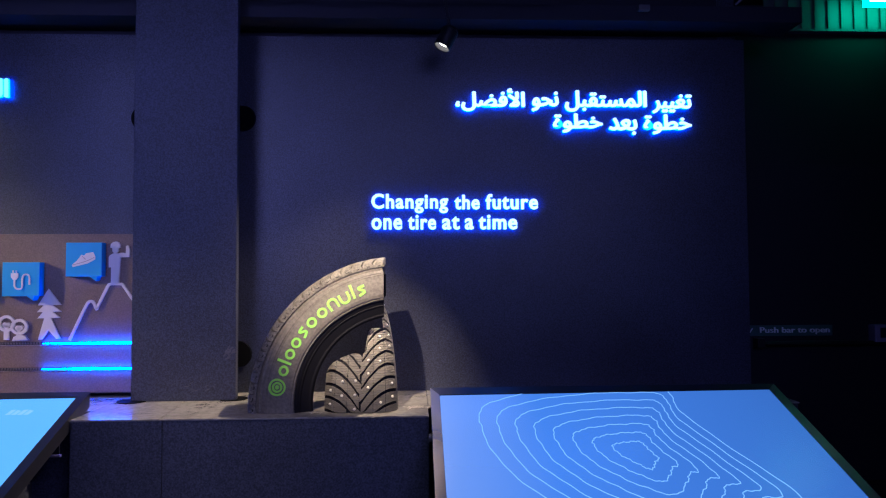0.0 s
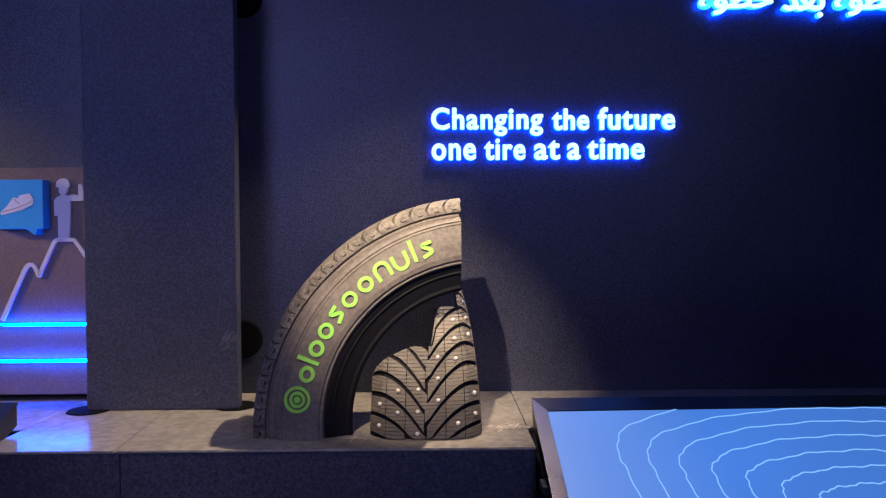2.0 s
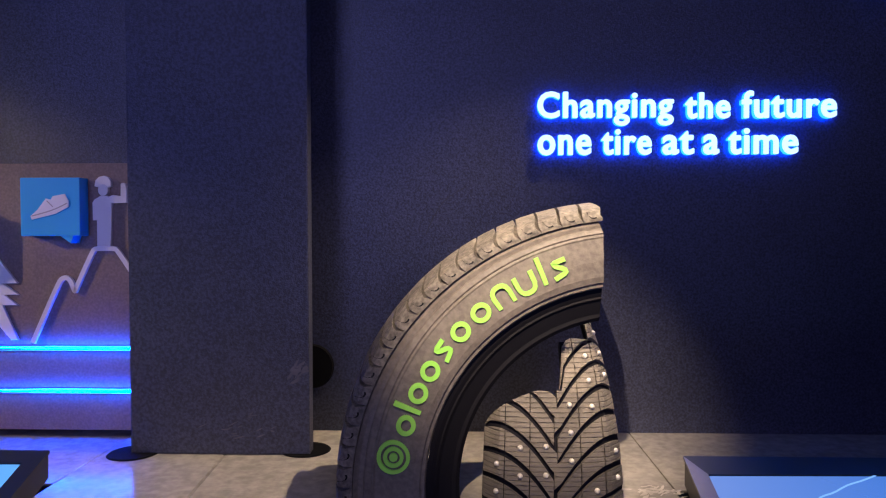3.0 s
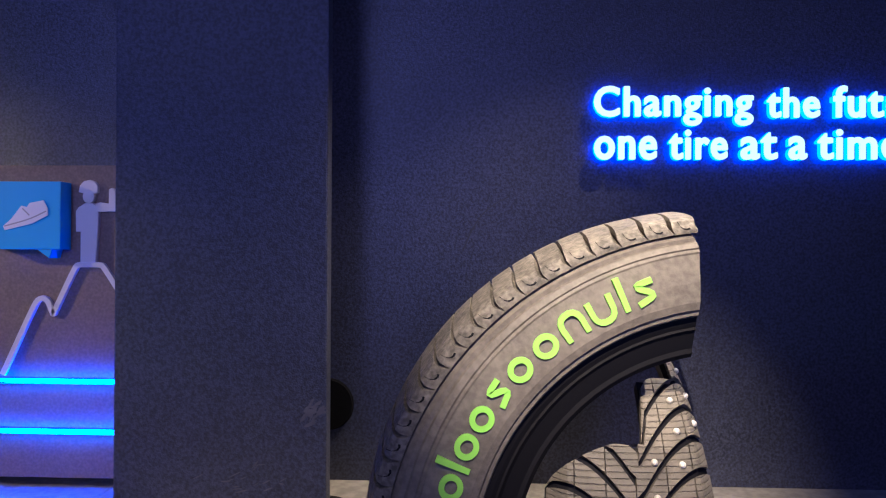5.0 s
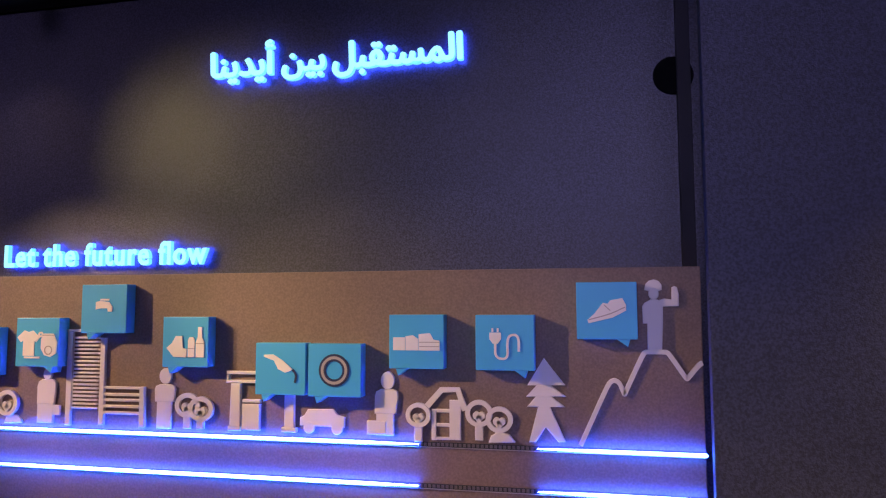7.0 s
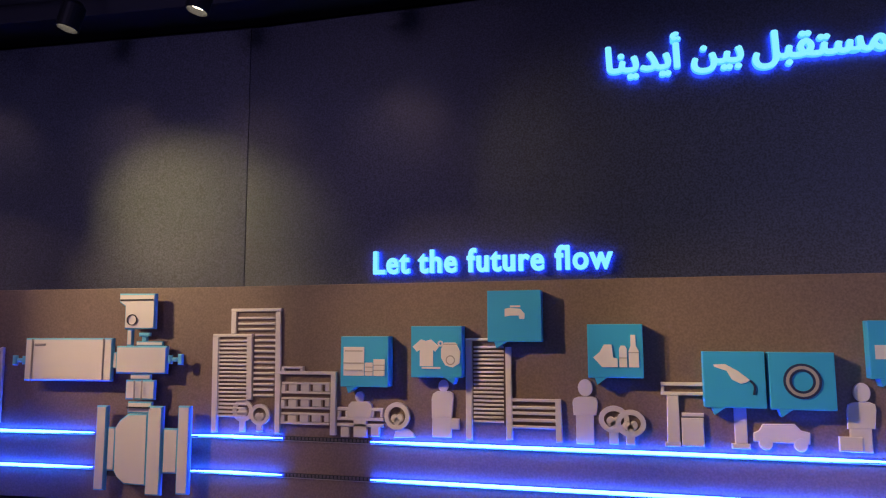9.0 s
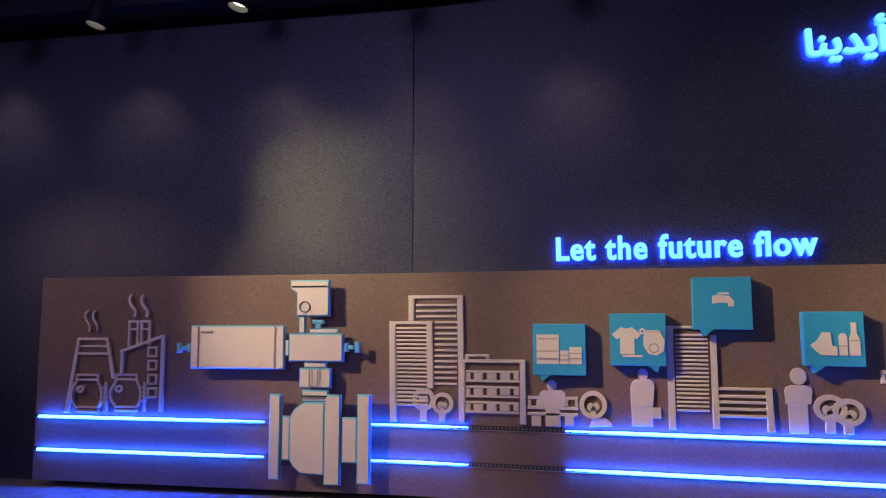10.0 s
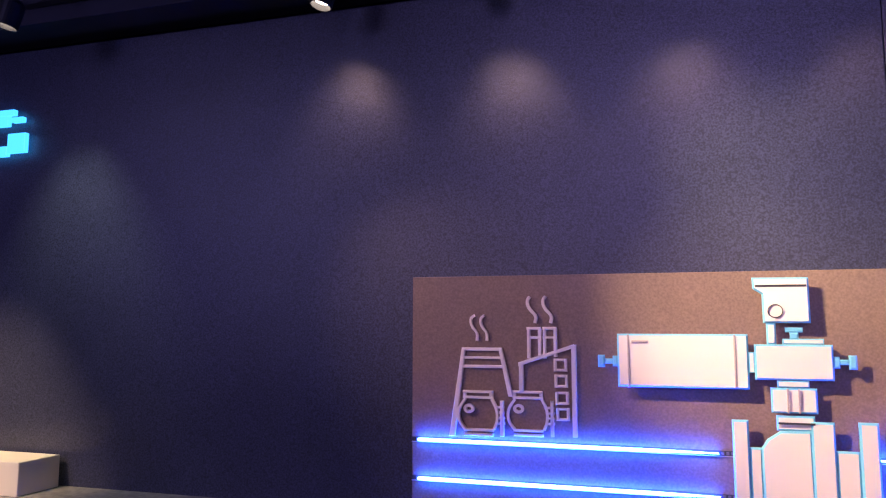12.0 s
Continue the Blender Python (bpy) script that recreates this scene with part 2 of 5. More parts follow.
def prism(pts, y0, y1, bevel=0.0):
    """A polygon of (x, z) points, from y0 (front) back to y1."""
    bm = bmesh.new()
    a = [bm.verts.new((x, y0, z)) for x, z in pts]
    b = [bm.verts.new((x, y1, z)) for x, z in pts]
    bm.faces.new(a)
    bm.faces.new(b[::-1])
    n = len(pts)
    for i in range(n):
        bm.faces.new((a[i], b[i], b[(i + 1) % n], a[(i + 1) % n]))
    bmesh.ops.recalc_face_normals(bm, faces=bm.faces)
    if bevel:
        bmesh.ops.bevel(bm, geom=[e for e in bm.edges if abs(e.verts[0].co.y - y0) < 1e-6 and abs(e.verts[1].co.y - y0) < 1e-6], offset=bevel, segments=1, affect="EDGES")
    return bm


def ring_prism(cx, cz, rx, rz, w, y0, y1, n=28):
    bm = bmesh.new()
    loops = []
    for y, k in ((y0, 0), (y0, 1), (y1, 1), (y1, 0)):
        loops.append([bm.verts.new((cx + (rx - k * w) * math.cos(2 * math.pi * i / n), y, cz + (rz - k * w) * math.sin(2 * math.pi * i / n))) for i in range(n)])
    for a, b in zip(loops, loops[1:] + loops[:1]):
        for i in range(n):
            bm.faces.new((a[i], a[(i + 1) % n], b[(i + 1) % n], b[i]))
    return bm


def strip_points(pts, w, smooth_steps=3):
    """The outline of a stroke of width w along (x, z) points."""
    p = [Vector((x, z)) for x, z in pts]
    for _ in range(smooth_steps - 1):
        if len(p) < 3:
            break
        q = [p[0]]
        for a, b in zip(p, p[1:]):
            q += [a.lerp(b, 0.25), a.lerp(b, 0.75)]
        p = q + [p[-1]]
    left, right = [], []
    for i, c in enumerate(p):
        d = (p[min(i + 1, len(p) - 1)] - p[max(i - 1, 0)]).normalized()
        nrm = Vector((-d.y, d.x)) * w / 2
        left.append(c + nrm)
        right.append(c - nrm)
    return left, right


def stroke(pts, w, y0, y1, smooth_steps=3):
    left, right = strip_points(pts, w, smooth_steps)
    bm = bmesh.new()
    rows = [[bm.verts.new((a.x, y, a.y)) for a in side] for side, y in ((left, y0), (right, y0), (right, y1), (left, y1))]
    for a, b in zip(rows, rows[1:] + rows[:1]):
        for i in range(len(left) - 1):
            bm.faces.new((a[i], a[i + 1], b[i + 1], b[i]))
    bm.faces.new([r[0] for r in rows])
    bm.faces.new([r[-1] for r in rows][::-1])
    return bm


def tube(p, q, r, n=12):
    bm = bmesh.new()
    p, q = Vector(p), Vector(q)
    bmesh.ops.create_cone(bm, cap_ends=True, segments=n, radius1=r, radius2=r, depth=(q - p).length)
    bmesh.ops.transform(bm, matrix=Matrix.Translation((p + q) / 2) @ (q - p).to_track_quat("Z", "Y").to_matrix().to_4x4(), verts=bm.verts)
    return bm


def structure(name, bm, mat, label="", parent=None):
    ob = part(name, bm, mat, parent, label)
    return tagged(ob, label, "", "", "structure")


# ---- the room ----
RX0, RX1, RY0, RZ1 = -12.5, 5.5, -4.0, 3.55
structure("floor", box(RX0, RX1, RY0, 5.2, -0.1, 0), M_FLOOR, "dark smooth floor of the exhibition hall")
structure("ceiling", box(RX0, RX1, RY0, 5.2, RZ1, RZ1 + 0.1), M_CEIL, "black painted ceiling high over the displays")
structure("wall_west", box(RX0 - 0.15, RX0, RY0, 5.2, 0, RZ1), M_WALL, "dark navy painted side wall")
structure("wall_east", box(RX1, RX1 + 0.15, RY0, 5.2, 0, RZ1), M_WALL, "dark navy painted side wall by the door")
structure("wall_south", box(RX0, RX1, RY0 - 0.15, RY0, 0, RZ1), M_WALL, "dark navy painted wall behind the walkway")
DOOR_X = 2.15
BENT = True
wall = structure("wall_north", box(SEAM + 0.0012, DOOR_X, WALL_Y, WALL_Y + 0.12, 0, 2.98, 0.003), M_WALL, "dark navy painted display wall with satin sheen")
structure("wall_north_2", box(RX0, SEAM - 0.0012, WALL_Y, WALL_Y + 0.12, 0, 2.98, 0.003), M_WALL, "dark navy painted display wall with satin sheen")
structure("bulkhead", box(RX0, DOOR_X - 0.121, WALL_Y + 0.1205, WALL_Y + 0.2, 0, RZ1), M_CEIL, "black bulkhead above the display wall")
structure("ceiling_beam", box(RX0, DOOR_X + 0.3, WALL_Y - 0.16, WALL_Y + 0.1, 3.04, 3.14, 0.004), M_CEIL, "black painted steel beam under the ceiling")
structure("wall_door_side", box(DOOR_X - 0.12, DOOR_X, WALL_Y + 0.121, 4.9, 0, RZ1 - 0.001), M_WALL, "dark return wall beside the exit door")
structure("wall_door", box(DOOR_X + 0.002, RX1, 4.9, 5.02, 0, 3.22), M_DOOR, "black wall around the emergency exit")

BENT = False
# emergency exit with its push bar and sign
door = structure("door_1", box(2.3, 3.5, 4.84, 4.896, 0.01, 2.25, 0.004), M_DOOR, "closed black emergency exit door with push bar")
part("push_bar", tube((2.42, 4.79, 0.985), (3.4, 4.79, 0.985), 0.016), M_LAMP, door)
part("bar_bracket", box(2.4, 2.46, 4.77, 4.84, 0.95, 1.02, 0.006), M_LAMP, door)
latch = part("latch_box", box(3.235, 3.40, 4.755, 4.84, 0.99, 1.11, 0.012), M_PURPLE_LIT, door, "plastic latch box with violet light in its colour")
part("keyhole_plate", box(3.27, 3.36, 4.748, 4.756, 1.02, 1.09, 0.003), M_LAMP, latch)
sign = tagged(part("push_bar_sign", box(2.36, 2.972, 4.828, 4.838, 1.033, 1.108, 0.002), M_SIGN), "dark green door sign with white words push bar to open", "sign")


def text_mesh(body, width, height, extrude, offset=0.0, line=1.0, align="LEFT", spread=1.0):
    """A bmesh of built-in type, in the xz plane with its front at -y, scaled to width and height from its lower left corner."""
    cu = bpy.data.curves.new("type", "FONT")
    cu.body, cu.extrude, cu.offset, cu.space_line, cu.align_x, cu.resolution_u = body, extrude, offset, line, align, 4
    cu.space_character = spread
    ob = new("type", cu)
    bpy.context.view_layer.update()
    me = bpy.data.meshes.new_from_object(ob.evaluated_get(bpy.context.evaluated_depsgraph_get()))
    bpy.data.objects.remove(ob)
    bm = bmesh.new()
    bm.from_mesh(me)
    bpy.data.meshes.remove(me)
    bmesh.ops.remove_doubles(bm, verts=bm.verts, dist=1e-5)
    xs, ys = [v.co.x for v in bm.verts], [v.co.y for v in bm.verts]
    sx, sy = width / (max(xs) - min(xs)), height / (max(ys) - min(ys))
    for v in bm.verts:
        v.co = Vector(((v.co.x - min(xs)) * sx, -v.co.z, (v.co.y - min(ys)) * sy))
    return bm


def move(bm, x, y, z):
    bmesh.ops.translate(bm, vec=(x, y, z), verts=bm.verts)
    return bm


tagged(part("lettering", move(text_mesh("Push bar to open", 0.50, 0.052, 0.01), 2.447, 4.827, 1.043), M_WHITE, sign), kind="stuff")
part("arrow_mark", stroke([(2.37, 1.052), (2.395, 1.088)], 0.008, 4.8262, 4.8282), M_WHITE, sign)
# ribbed sheet and exit sign above the door
sheet = tagged(part("ribbed_sheet", box(2.55, RX1, 4.86, 4.875, 3.225, RZ1 - 0.002), M_SHEET), "ribbed galvanised sheet above the exit door", "metal sheet", "", "structure")
part("edge_trim", box(2.55, RX1, 4.845, 4.861, 3.222, 3.24), M_SHEET, sheet)
rib_mesh = mesh_of(box(-0.008, 0.008, 4.845, 4.8602, 3.2405, RZ1 - 0.003), "rib", M_SHEET)
for i in range(29):
    rib = new("rib", rib_mesh)
    rib.parent = sheet
    rib.location.x = 2.63 + i * 0.098
exit_sign = thing("exit_sign", "glowing green emergency exit sign with white band", "sign", (3.5, 4.66, 3.5))
part("housing", box(3.16, 3.66, 4.62, 4.68, 3.33, 3.49, 0.006), G_EXIT, exit_sign)
part("white_band", box(3.175, 3.645, 4.612, 4.6185, 3.35, 3.47), G_EXITW, exit_sign)
part("hanger", box(3.40, 3.44, 4.64, 4.66, 3.4905, RZ1), M_LAMP, exit_sign)
# cable and small junction box under the ceiling
cable = tagged(part("ceiling_cable", tube((2.05, 4.25, 3.17), (2.5, 4.1, 3.52), 0.008), M_PURPLE_LIT), "thin cable with violet light in its colour, running up to the ceiling", "cable")
junction = tagged(part("junction_box", box(1.40, 1.47, 4.15, 4.19, 3.09, 3.125, 0.004), M_STEEL), "small metal junction box on the black beam", "junction box")

# column with cable grommets beside it
COLUMN_Y = 4.07
column = structure("column", box(-1.603, -1.010, COLUMN_Y, COLUMN_Y + 0.055, LEDGE_Z + 0.001, RZ1 - 0.002, 0.006), M_COLUMN, "dark painted column cladding standing on the ledge")
part("pier", box(-1.515, -1.095, COLUMN_Y + 0.0555, WALL_Y - 0.001, LEDGE_Z + 0.001, RZ1 - 0.002), M_DOOR, column, "black pier behind the cladding")

part("edge_trim", box(-1.652, -1.6035, WALL_Y - 0.034, WALL_Y - 0.0012, 1.728, RZ1 - 0.003, 0.002), M_DOOR, column, "narrow black trim beside the cladding")


def round_plate(x, y, z, r, label, flat, mat=M_BLACK):
    bm = bmesh.new()
    bmesh.ops.create_cone(bm, cap_ends=True, segments=40, radius1=r, radius2=r * 0.94, depth=0.004 if flat else 0.012)
    if not flat:
        bmesh.ops.rotate(bm, cent=(0, 0, 0), matrix=Matrix.Rotation(radians(90), 3, "X"), verts=bm.verts)
    return tagged(part("round_cover", move(bm, x, y, z), mat), label, "cover plate")


for x, z in ((-1.066, 0.993), (-1.05, 2.455), (-1.662, 2.455)):
    round_plate(x, WALL_Y - 0.0065, z, 0.074 if x < -1.5 else 0.082, "round black cover plate on the wall beside the column", False)
for x, y in ((-1.597, 4.075), (-1.035, 4.125)):
    round_plate(x, y, LEDGE_Z + 0.0026, 0.082, "round black cable hole cover on the ledge at the column foot", True)

BENT = True
# ledge: stone slabs on a black plinth, broken where a touch table stands


def slab_prism(pts, z0, z1):
    bm = bmesh.new()
    a = [bm.verts.new((x, y, z1)) for x, y in pts]
    c = [bm.verts.new((x, y, z0)) for x, y in pts]
    bm.faces.new(a)
    bm.faces.new(c[::-1])
    n = len(pts)
    for i in range(n):
        bm.faces.new((a[i], c[i], c[(i + 1) % n], a[(i + 1) % n]))
    bmesh.ops.recalc_face_normals(bm, faces=bm.faces)
    bmesh.ops.bevel(bm, geom=bm.edges[:], offset=0.003, segments=2, affect="EDGES")
    return bm


LEDGE_F, TABLE_BACK = 3.55, 3.80
ledge = structure("ledge", slab_prism([(-1.70, LEDGE_F + 0.025), (0.088, LEDGE_F + 0.025), (0.088, WALL_Y - 0.001), (-1.70, WALL_Y - 0.001)], 0, LEDGE_Z - 0.0092), M_FASCIA, "black plinth carrying the grey stone ledge")
for a, c in ((-1.695, -1.2470), (-1.2430, 0.087)):
    part("fascia_board", box(a, c, LEDGE_F + 0.012, LEDGE_F + 0.0245, 0.02, LEDGE_Z - 0.0094, 0.002), M_FASCIA, ledge)
part("slab", slab_prism([(-1.70, LEDGE_F), (-1.2565, LEDGE_F), (-1.312, WALL_Y - 0.002), (-1.70, WALL_Y - 0.002)], LEDGE_Z - 0.0088, LEDGE_Z), M_LEDGE, ledge)
part("slab", slab_prism([(-1.2535, LEDGE_F), (0.087, LEDGE_F), (0.087, WALL_Y - 0.002), (-1.309, WALL_Y - 0.002)], LEDGE_Z - 0.0088, LEDGE_Z), M_LEDGE, ledge)
# the ledge runs on behind the touch tables, only as deep as the gap to the wall
for name, a, c, cuts in (("ledge_3", 0.0885, DOOR_X - 0.002, (0.0885, 1.1, DOOR_X - 0.002)), ("ledge_4", -3.56, -1.7015, (-3.56, -2.6, -1.7015))):
    back = structure(name, box(a, c, TABLE_BACK + 0.02, WALL_Y - 0.001, 0, LEDGE_Z - 0.0092), M_FASCIA, "black plinth behind the sloping touch table")
    for u, v in zip(cuts, cuts[1:]):
        part("slab", box(u + 0.001, v - 0.001, TABLE_BACK, WALL_Y - 0.002, LEDGE_Z - 0.0088, LEDGE_Z, 0.003), M_LEDGE, back)
ledge_west = structure("ledge_2", box(RX0, -3.562, LEDGE_F + 0.025, WALL_Y - 0.001, 0, LEDGE_Z - 0.0092), M_FASCIA, "black plinth carrying the grey stone ledge")
edges = [RX0, -10.8, -8.9, -7.0, -5.23, -3.561]
for a, c in zip(edges, edges[1:]):
    part("slab", box(a + 0.0015, c - 0.0015, LEDGE_F, WALL_Y - 0.002, LEDGE_Z - 0.0088, LEDGE_Z, 0.003), M_LEDGE, ledge_west)

BENT = False


# ---- sloping touch tables ----
def table_z(y):
    return 0.860 - 0.40 * (3.769 - y)


def sloped(pts, top, bottom):
    """A slab over an outline of (x, y) points that follows the slope of the tables."""
    bm = bmesh.new()
    a = [bm.verts.new((x, y, table_z(y) + top)) for x, y in pts]
    b = [bm.verts.new((x, y, table_z(y) + bottom)) for x, y in pts]
    bm.faces.new(a)
    bm.faces.new(b[::-1])
    for i in range(len(pts)):
        j = (i + 1) % len(pts)
        bm.faces.new((a[i], b[i], b[j], a[j]))
    return bm


def touch_table(label, x0, x1, screen_mat, sides):
    """A wide display lying in a black housing that slopes down from the ledge towards the walkway."""
    y0, y1 = 2.74, 3.769
    tb = thing("touch_table", label, "touch table", ((x0 + x1) / 2, 3.2, 0))
    outer = [(x0, y1), (x1, y1), (x1, y0), (x0, y0)]
    inner = [(x0 + 0.046, y1 - 0.068), (x1 - 0.05, y1 - 0.05), (x1 - 0.05, y0 + 0.06), (x0 + 0.046, y0 + 0.06)]
    part("housing", sloped([(x0 + 0.004, y1 - 0.002), (x1 - 0.004, y1 - 0.002), (x1 - 0.004, y0 + 0.004), (x0 + 0.004, y0 + 0.004)], -0.004, -0.075), M_FRAME, tb)
    for i in range(4):
        j = (i + 1) % 4
        part("rim", sloped([outer[i], outer[j], inner[j], inner[i]], 0.004, -0.0038), sides if i in (1, 3) else M_FRAME, tb)
    face = [(x + math.copysign(0.002, (x0 + x1) / 2 - x), y + math.copysign(0.002, 3.2 - y)) for x, y in inner]
    tb_screen = part("screen", sloped(face, 0.001, -0.0036), screen_mat, tb)
    part("pedestal", box(x0 + 0.16, x1 - 0.16, 2.98, 3.52, 0, table_z(2.98) - 0.076, 0.004), M_FASCIA, tb)
    return tb, tb_screen


table_a, screen_a = touch_table("sloping touch table with glowing blue contour map screen", 0.10, 1.985, G_SCREEN, M_STEEL)
table_b, screen_b = touch_table("sloping touch table with plain light blue screen and black bezel", -3.53, -1.69, G_SCREEN2, M_FRAME)
for i in range(4):
    bm = sloped([(-2.02 + i * 0.030, 3.575), (-1.998 + i * 0.030, 3.577), (-1.988 + i * 0.030, 3.618 - 0.010 * (i % 2)), (-2.010 + i * 0.030, 3.616)], 0.0025, 0.0012)
    part("caption_bar", bm, G_CONTOUR, screen_b)
part("cable_bracket", box(-1.80, -1.72, 3.507, 3.514, 0.603, table_z(3.51) - 0.076), M_FRAME, table_b)
part("side_strip", box(-1.81, -1.71, 3.498, 3.516, 0.590, 0.6025, 0.003), M_PURPLE_LIT, table_b, "plastic strip with violet light in its colour")
part("side_clip", box(0.084, 0.1035, 3.40, 3.47, 0.66, 0.685, 0.004), M_STEEL, table_a)

# contour lines of the map: evenly stepped from the summit outline to the foot outline
SUMMIT = [(0.943, 3.262), (0.972, 3.284), (1.028, 3.294), (1.077, 3.297), (1.096, 3.274), (1.108, 3.233), (1.13, 3.174), (1.107, 3.151), (1.09, 3.118), (1.066, 3.102), (1.021, 3.141), (0.964, 3.202)]
FOOT = [(0.339, 3.461), (0.422, 3.636), (0.807, 3.751), (1.286, 3.771), (1.375, 3.709), (1.389, 3.475), (1.647, 2.925), (1.55, 2.873), (1.467, 2.757), (1.216, 2.54), (0.777, 2.744), (0.439, 3.1)]


def smooth_loop(ctrl, n):
    """A closed Catmull-Rom curve through the control points."""
    out, m = [], len(ctrl)
    for i in range(m):
        p0, p1, p2, p3 = (Vector(ctrl[(i + d) % m]) for d in (-1, 0, 1, 2))
        for s in range(n):
            t = s / n
            out.append(0.5 * (2 * p1 + (p2 - p0) * t + (2 * p0 - 5 * p1 + 4 * p2 - p3) * t * t + (3 * p1 - p0 - 3 * p2 + p3) * t ** 3))
    return out


def contour(k):
    f = k / 7
    pts = smooth_loop([Vector(p).lerp(Vector(q), f) for p, q in zip(SUMMIT, FOOT)], 16)
    n = len(pts)

    def inside(i):
        p = pts[i % n]
        return 2.81 < p.y < 3.70 + 0.009 * p.x and p.x > 0.16

    first = next((i for i in range(n) if not inside(i)), 0)
    bm, prev = bmesh.new(), None
    for i in range(first, first + n + 1):
        p, q = pts[i % n], pts[(i + 1) % n]
        side = Vector((-(q - p).y, (q - p).x)).normalized()
        now = None
        if inside(i):
            p = p + side * 0.003 * (math.sin((i % n) * 0.55 + k) + 0.6 * math.sin((i % n) * 1.27 + 2 * k))
            now = [bm.verts.new((*(p + s * side), table_z((p + s * side).y) + h)) for s, h in ((0.0019, 0.0022), (-0.0019, 0.0022), (-0.0019, 0.0012), (0.0019, 0.0012))]
        if now and prev:
            for e in range(4):
                bm.faces.new((prev[e], prev[(e + 1) % 4], now[(e + 1) % 4], now[e]))
        if prev and not now:
            part("contour_line", bm, G_CONTOUR, screen_a)
            bm = bmesh.new()
        prev = now
    if prev:
        part("contour_line", bm, G_CONTOUR, screen_a)


for k in range(8):
    contour(k)


# ---- illuminated lettering ----
BENT = True
def islands(bm):
    """The letters of a text as lists of vertices, in reading order, dots joined to their stems."""
    seen, found = set(), []
    for v in bm.verts:
        if v in seen:
            continue
        stack, group = [v], []
        seen.add(v)
        while stack:
            w = stack.pop()
            group.append(w)
            for e in w.link_edges:
                o = e.other_vert(w)
                if o not in seen:
                    seen.add(o)
                    stack.append(o)
        found.append(group)
    return found


def light_sign(name, label, lines, group, face=G_FACE, fat=0.0):
    """lines: text, x, z, width, height of each line."""
    sg = thing(name, label, "illuminated sign", (lines[0][1], WALL_Y - 0.03, lines[0][2]), group)
    for body, x, z, width, height, bold in lines:
        bm = move(text_mesh(body, width, height, 0.011, bold, spread=1.12 if body.isascii() else 1.0), x, WALL_Y - 0.027, z)
        for f_ in bm.faces:
            f_.normal_update()
            f_.material_index = 0 if f_.normal.y < -0.6 else 1 if f_.normal.y > 0.6 else 2
        for letter in islands(bm):
            keep = set(letter)
            one = bmesh.new()
            mine = [f_ for f_ in bm.faces if f_.verts[0] in keep]
            for n, (dx, dz) in enumerate(((0, 0), (1, 0), (-1, 0), (0, 0.7), (0, -0.7), (0.7, 0.5), (-0.7, -0.5), (0.7, -0.5), (-0.7, 0.5))):
                if n and not fat:
                    break
                vm = {v: one.verts.new(v.co + Vector((dx * fat, 0.0003 * n, dz * fat))) for v in letter}
                for f_ in mine:
                    nf = one.faces.new([vm[v] for v in f_.verts])
                    nf.material_index = f_.material_index
            me = bpy.data.meshes.new("letter")
            one.to_mesh(me)
            one.free()
            me.materials.append(face)
            me.materials.append(G_HALO)
            me.materials.append(G_SIDE)
            ob = new("letter", me)
            ob.parent = sg
            ob.matrix_parent_inverse = Matrix.Translation(-sg.location)
        bm.free()
    return sg


FORMS = dict(zip("ابةتحخدرسضطعغفقلمنوي", (0xFE8D, 0xFE8F, 0xFE93, 0xFE95, 0xFEA1, 0xFEA5, 0xFEA9, 0xFEAD, 0xFEB1, 0xFEBD, 0xFEC1, 0xFEC9, 0xFECD, 0xFED1, 0xFED5, 0xFEDD, 0xFEE1, 0xFEE5, 0xFEED, 0xFEF1)))
FORMS["أ"], FORMS["\ufef7"] = 0xFE83, 0xFEF7
CLOSED = "اأدرو\ufef7ة"


def shaped(words):
    """Arabic words in joined forms, in the order in which they stand from left to right."""
    s = words.replace("لأ", "\ufef7")
    made = []
    for i, c in enumerate(s):
        if c not in FORMS:
            made.append(c)
            continue
        before = i > 0 and s[i - 1] in FORMS and s[i - 1] not in CLOSED
        after = c not in CLOSED and i + 1 < len(s) and s[i + 1] in FORMS
        made.append(chr(FORMS[c] + (3 if before and after else 2 if after else 1 if before else 0)))
    return "".join(reversed(made))


EN, AR = 0.012, 0.0
light_sign("wall_lettering", "white back-lit English letters with blue halo on the wall", [
    ("Changing", -0.246, 1.859, 0.473, 0.119, EN), ("the", 0.271, 1.882, 0.153, 0.089, EN), ("future", 0.467, 1.882, 0.324, 0.094, EN),
    ("one", -0.245, 1.756, 0.185, 0.070, EN), ("tire", -0.020, 1.756, 0.171, 0.089, EN), ("at", 0.193, 1.756, 0.106, 0.081, EN), ("a", 0.335, 1.756, 0.051, 0.069, EN), ("time", 0.421, 1.756, 0.239, 0.089, EN)], "lit wall letters", G_FACE, 0.003)
light_sign("wall_lettering", "white back-lit Arabic letters with blue halo, two lines", [
    (shaped("الأفضل،"), 0.284, 2.504, 0.429, 0.138, AR), (shaped("نحو"), 0.767, 2.506, 0.160, 0.118, AR), (shaped("المستقبل"), 0.978, 2.504, 0.514, 0.129, AR), (shaped("تغيير"), 1.538, 2.496, 0.244, 0.115, AR),
    (shaped("خطوة"), 0.900, 2.370, 0.307, 0.115, AR), (shaped("بعد"), 1.257, 2.357, 0.171, 0.103, AR), (shaped("خطوة"), 1.479, 2.362, 0.300, 0.120, AR)], "lit wall letters", G_FACE, 0.0065)
light_sign("wall_lettering", "cyan-white back-lit English letters over the brown panel", [
    ("Let the future flow", -4.58, 1.773, 1.01, 0.100, 0.014)], "lit wall letters", G_FACE2, 0.003)
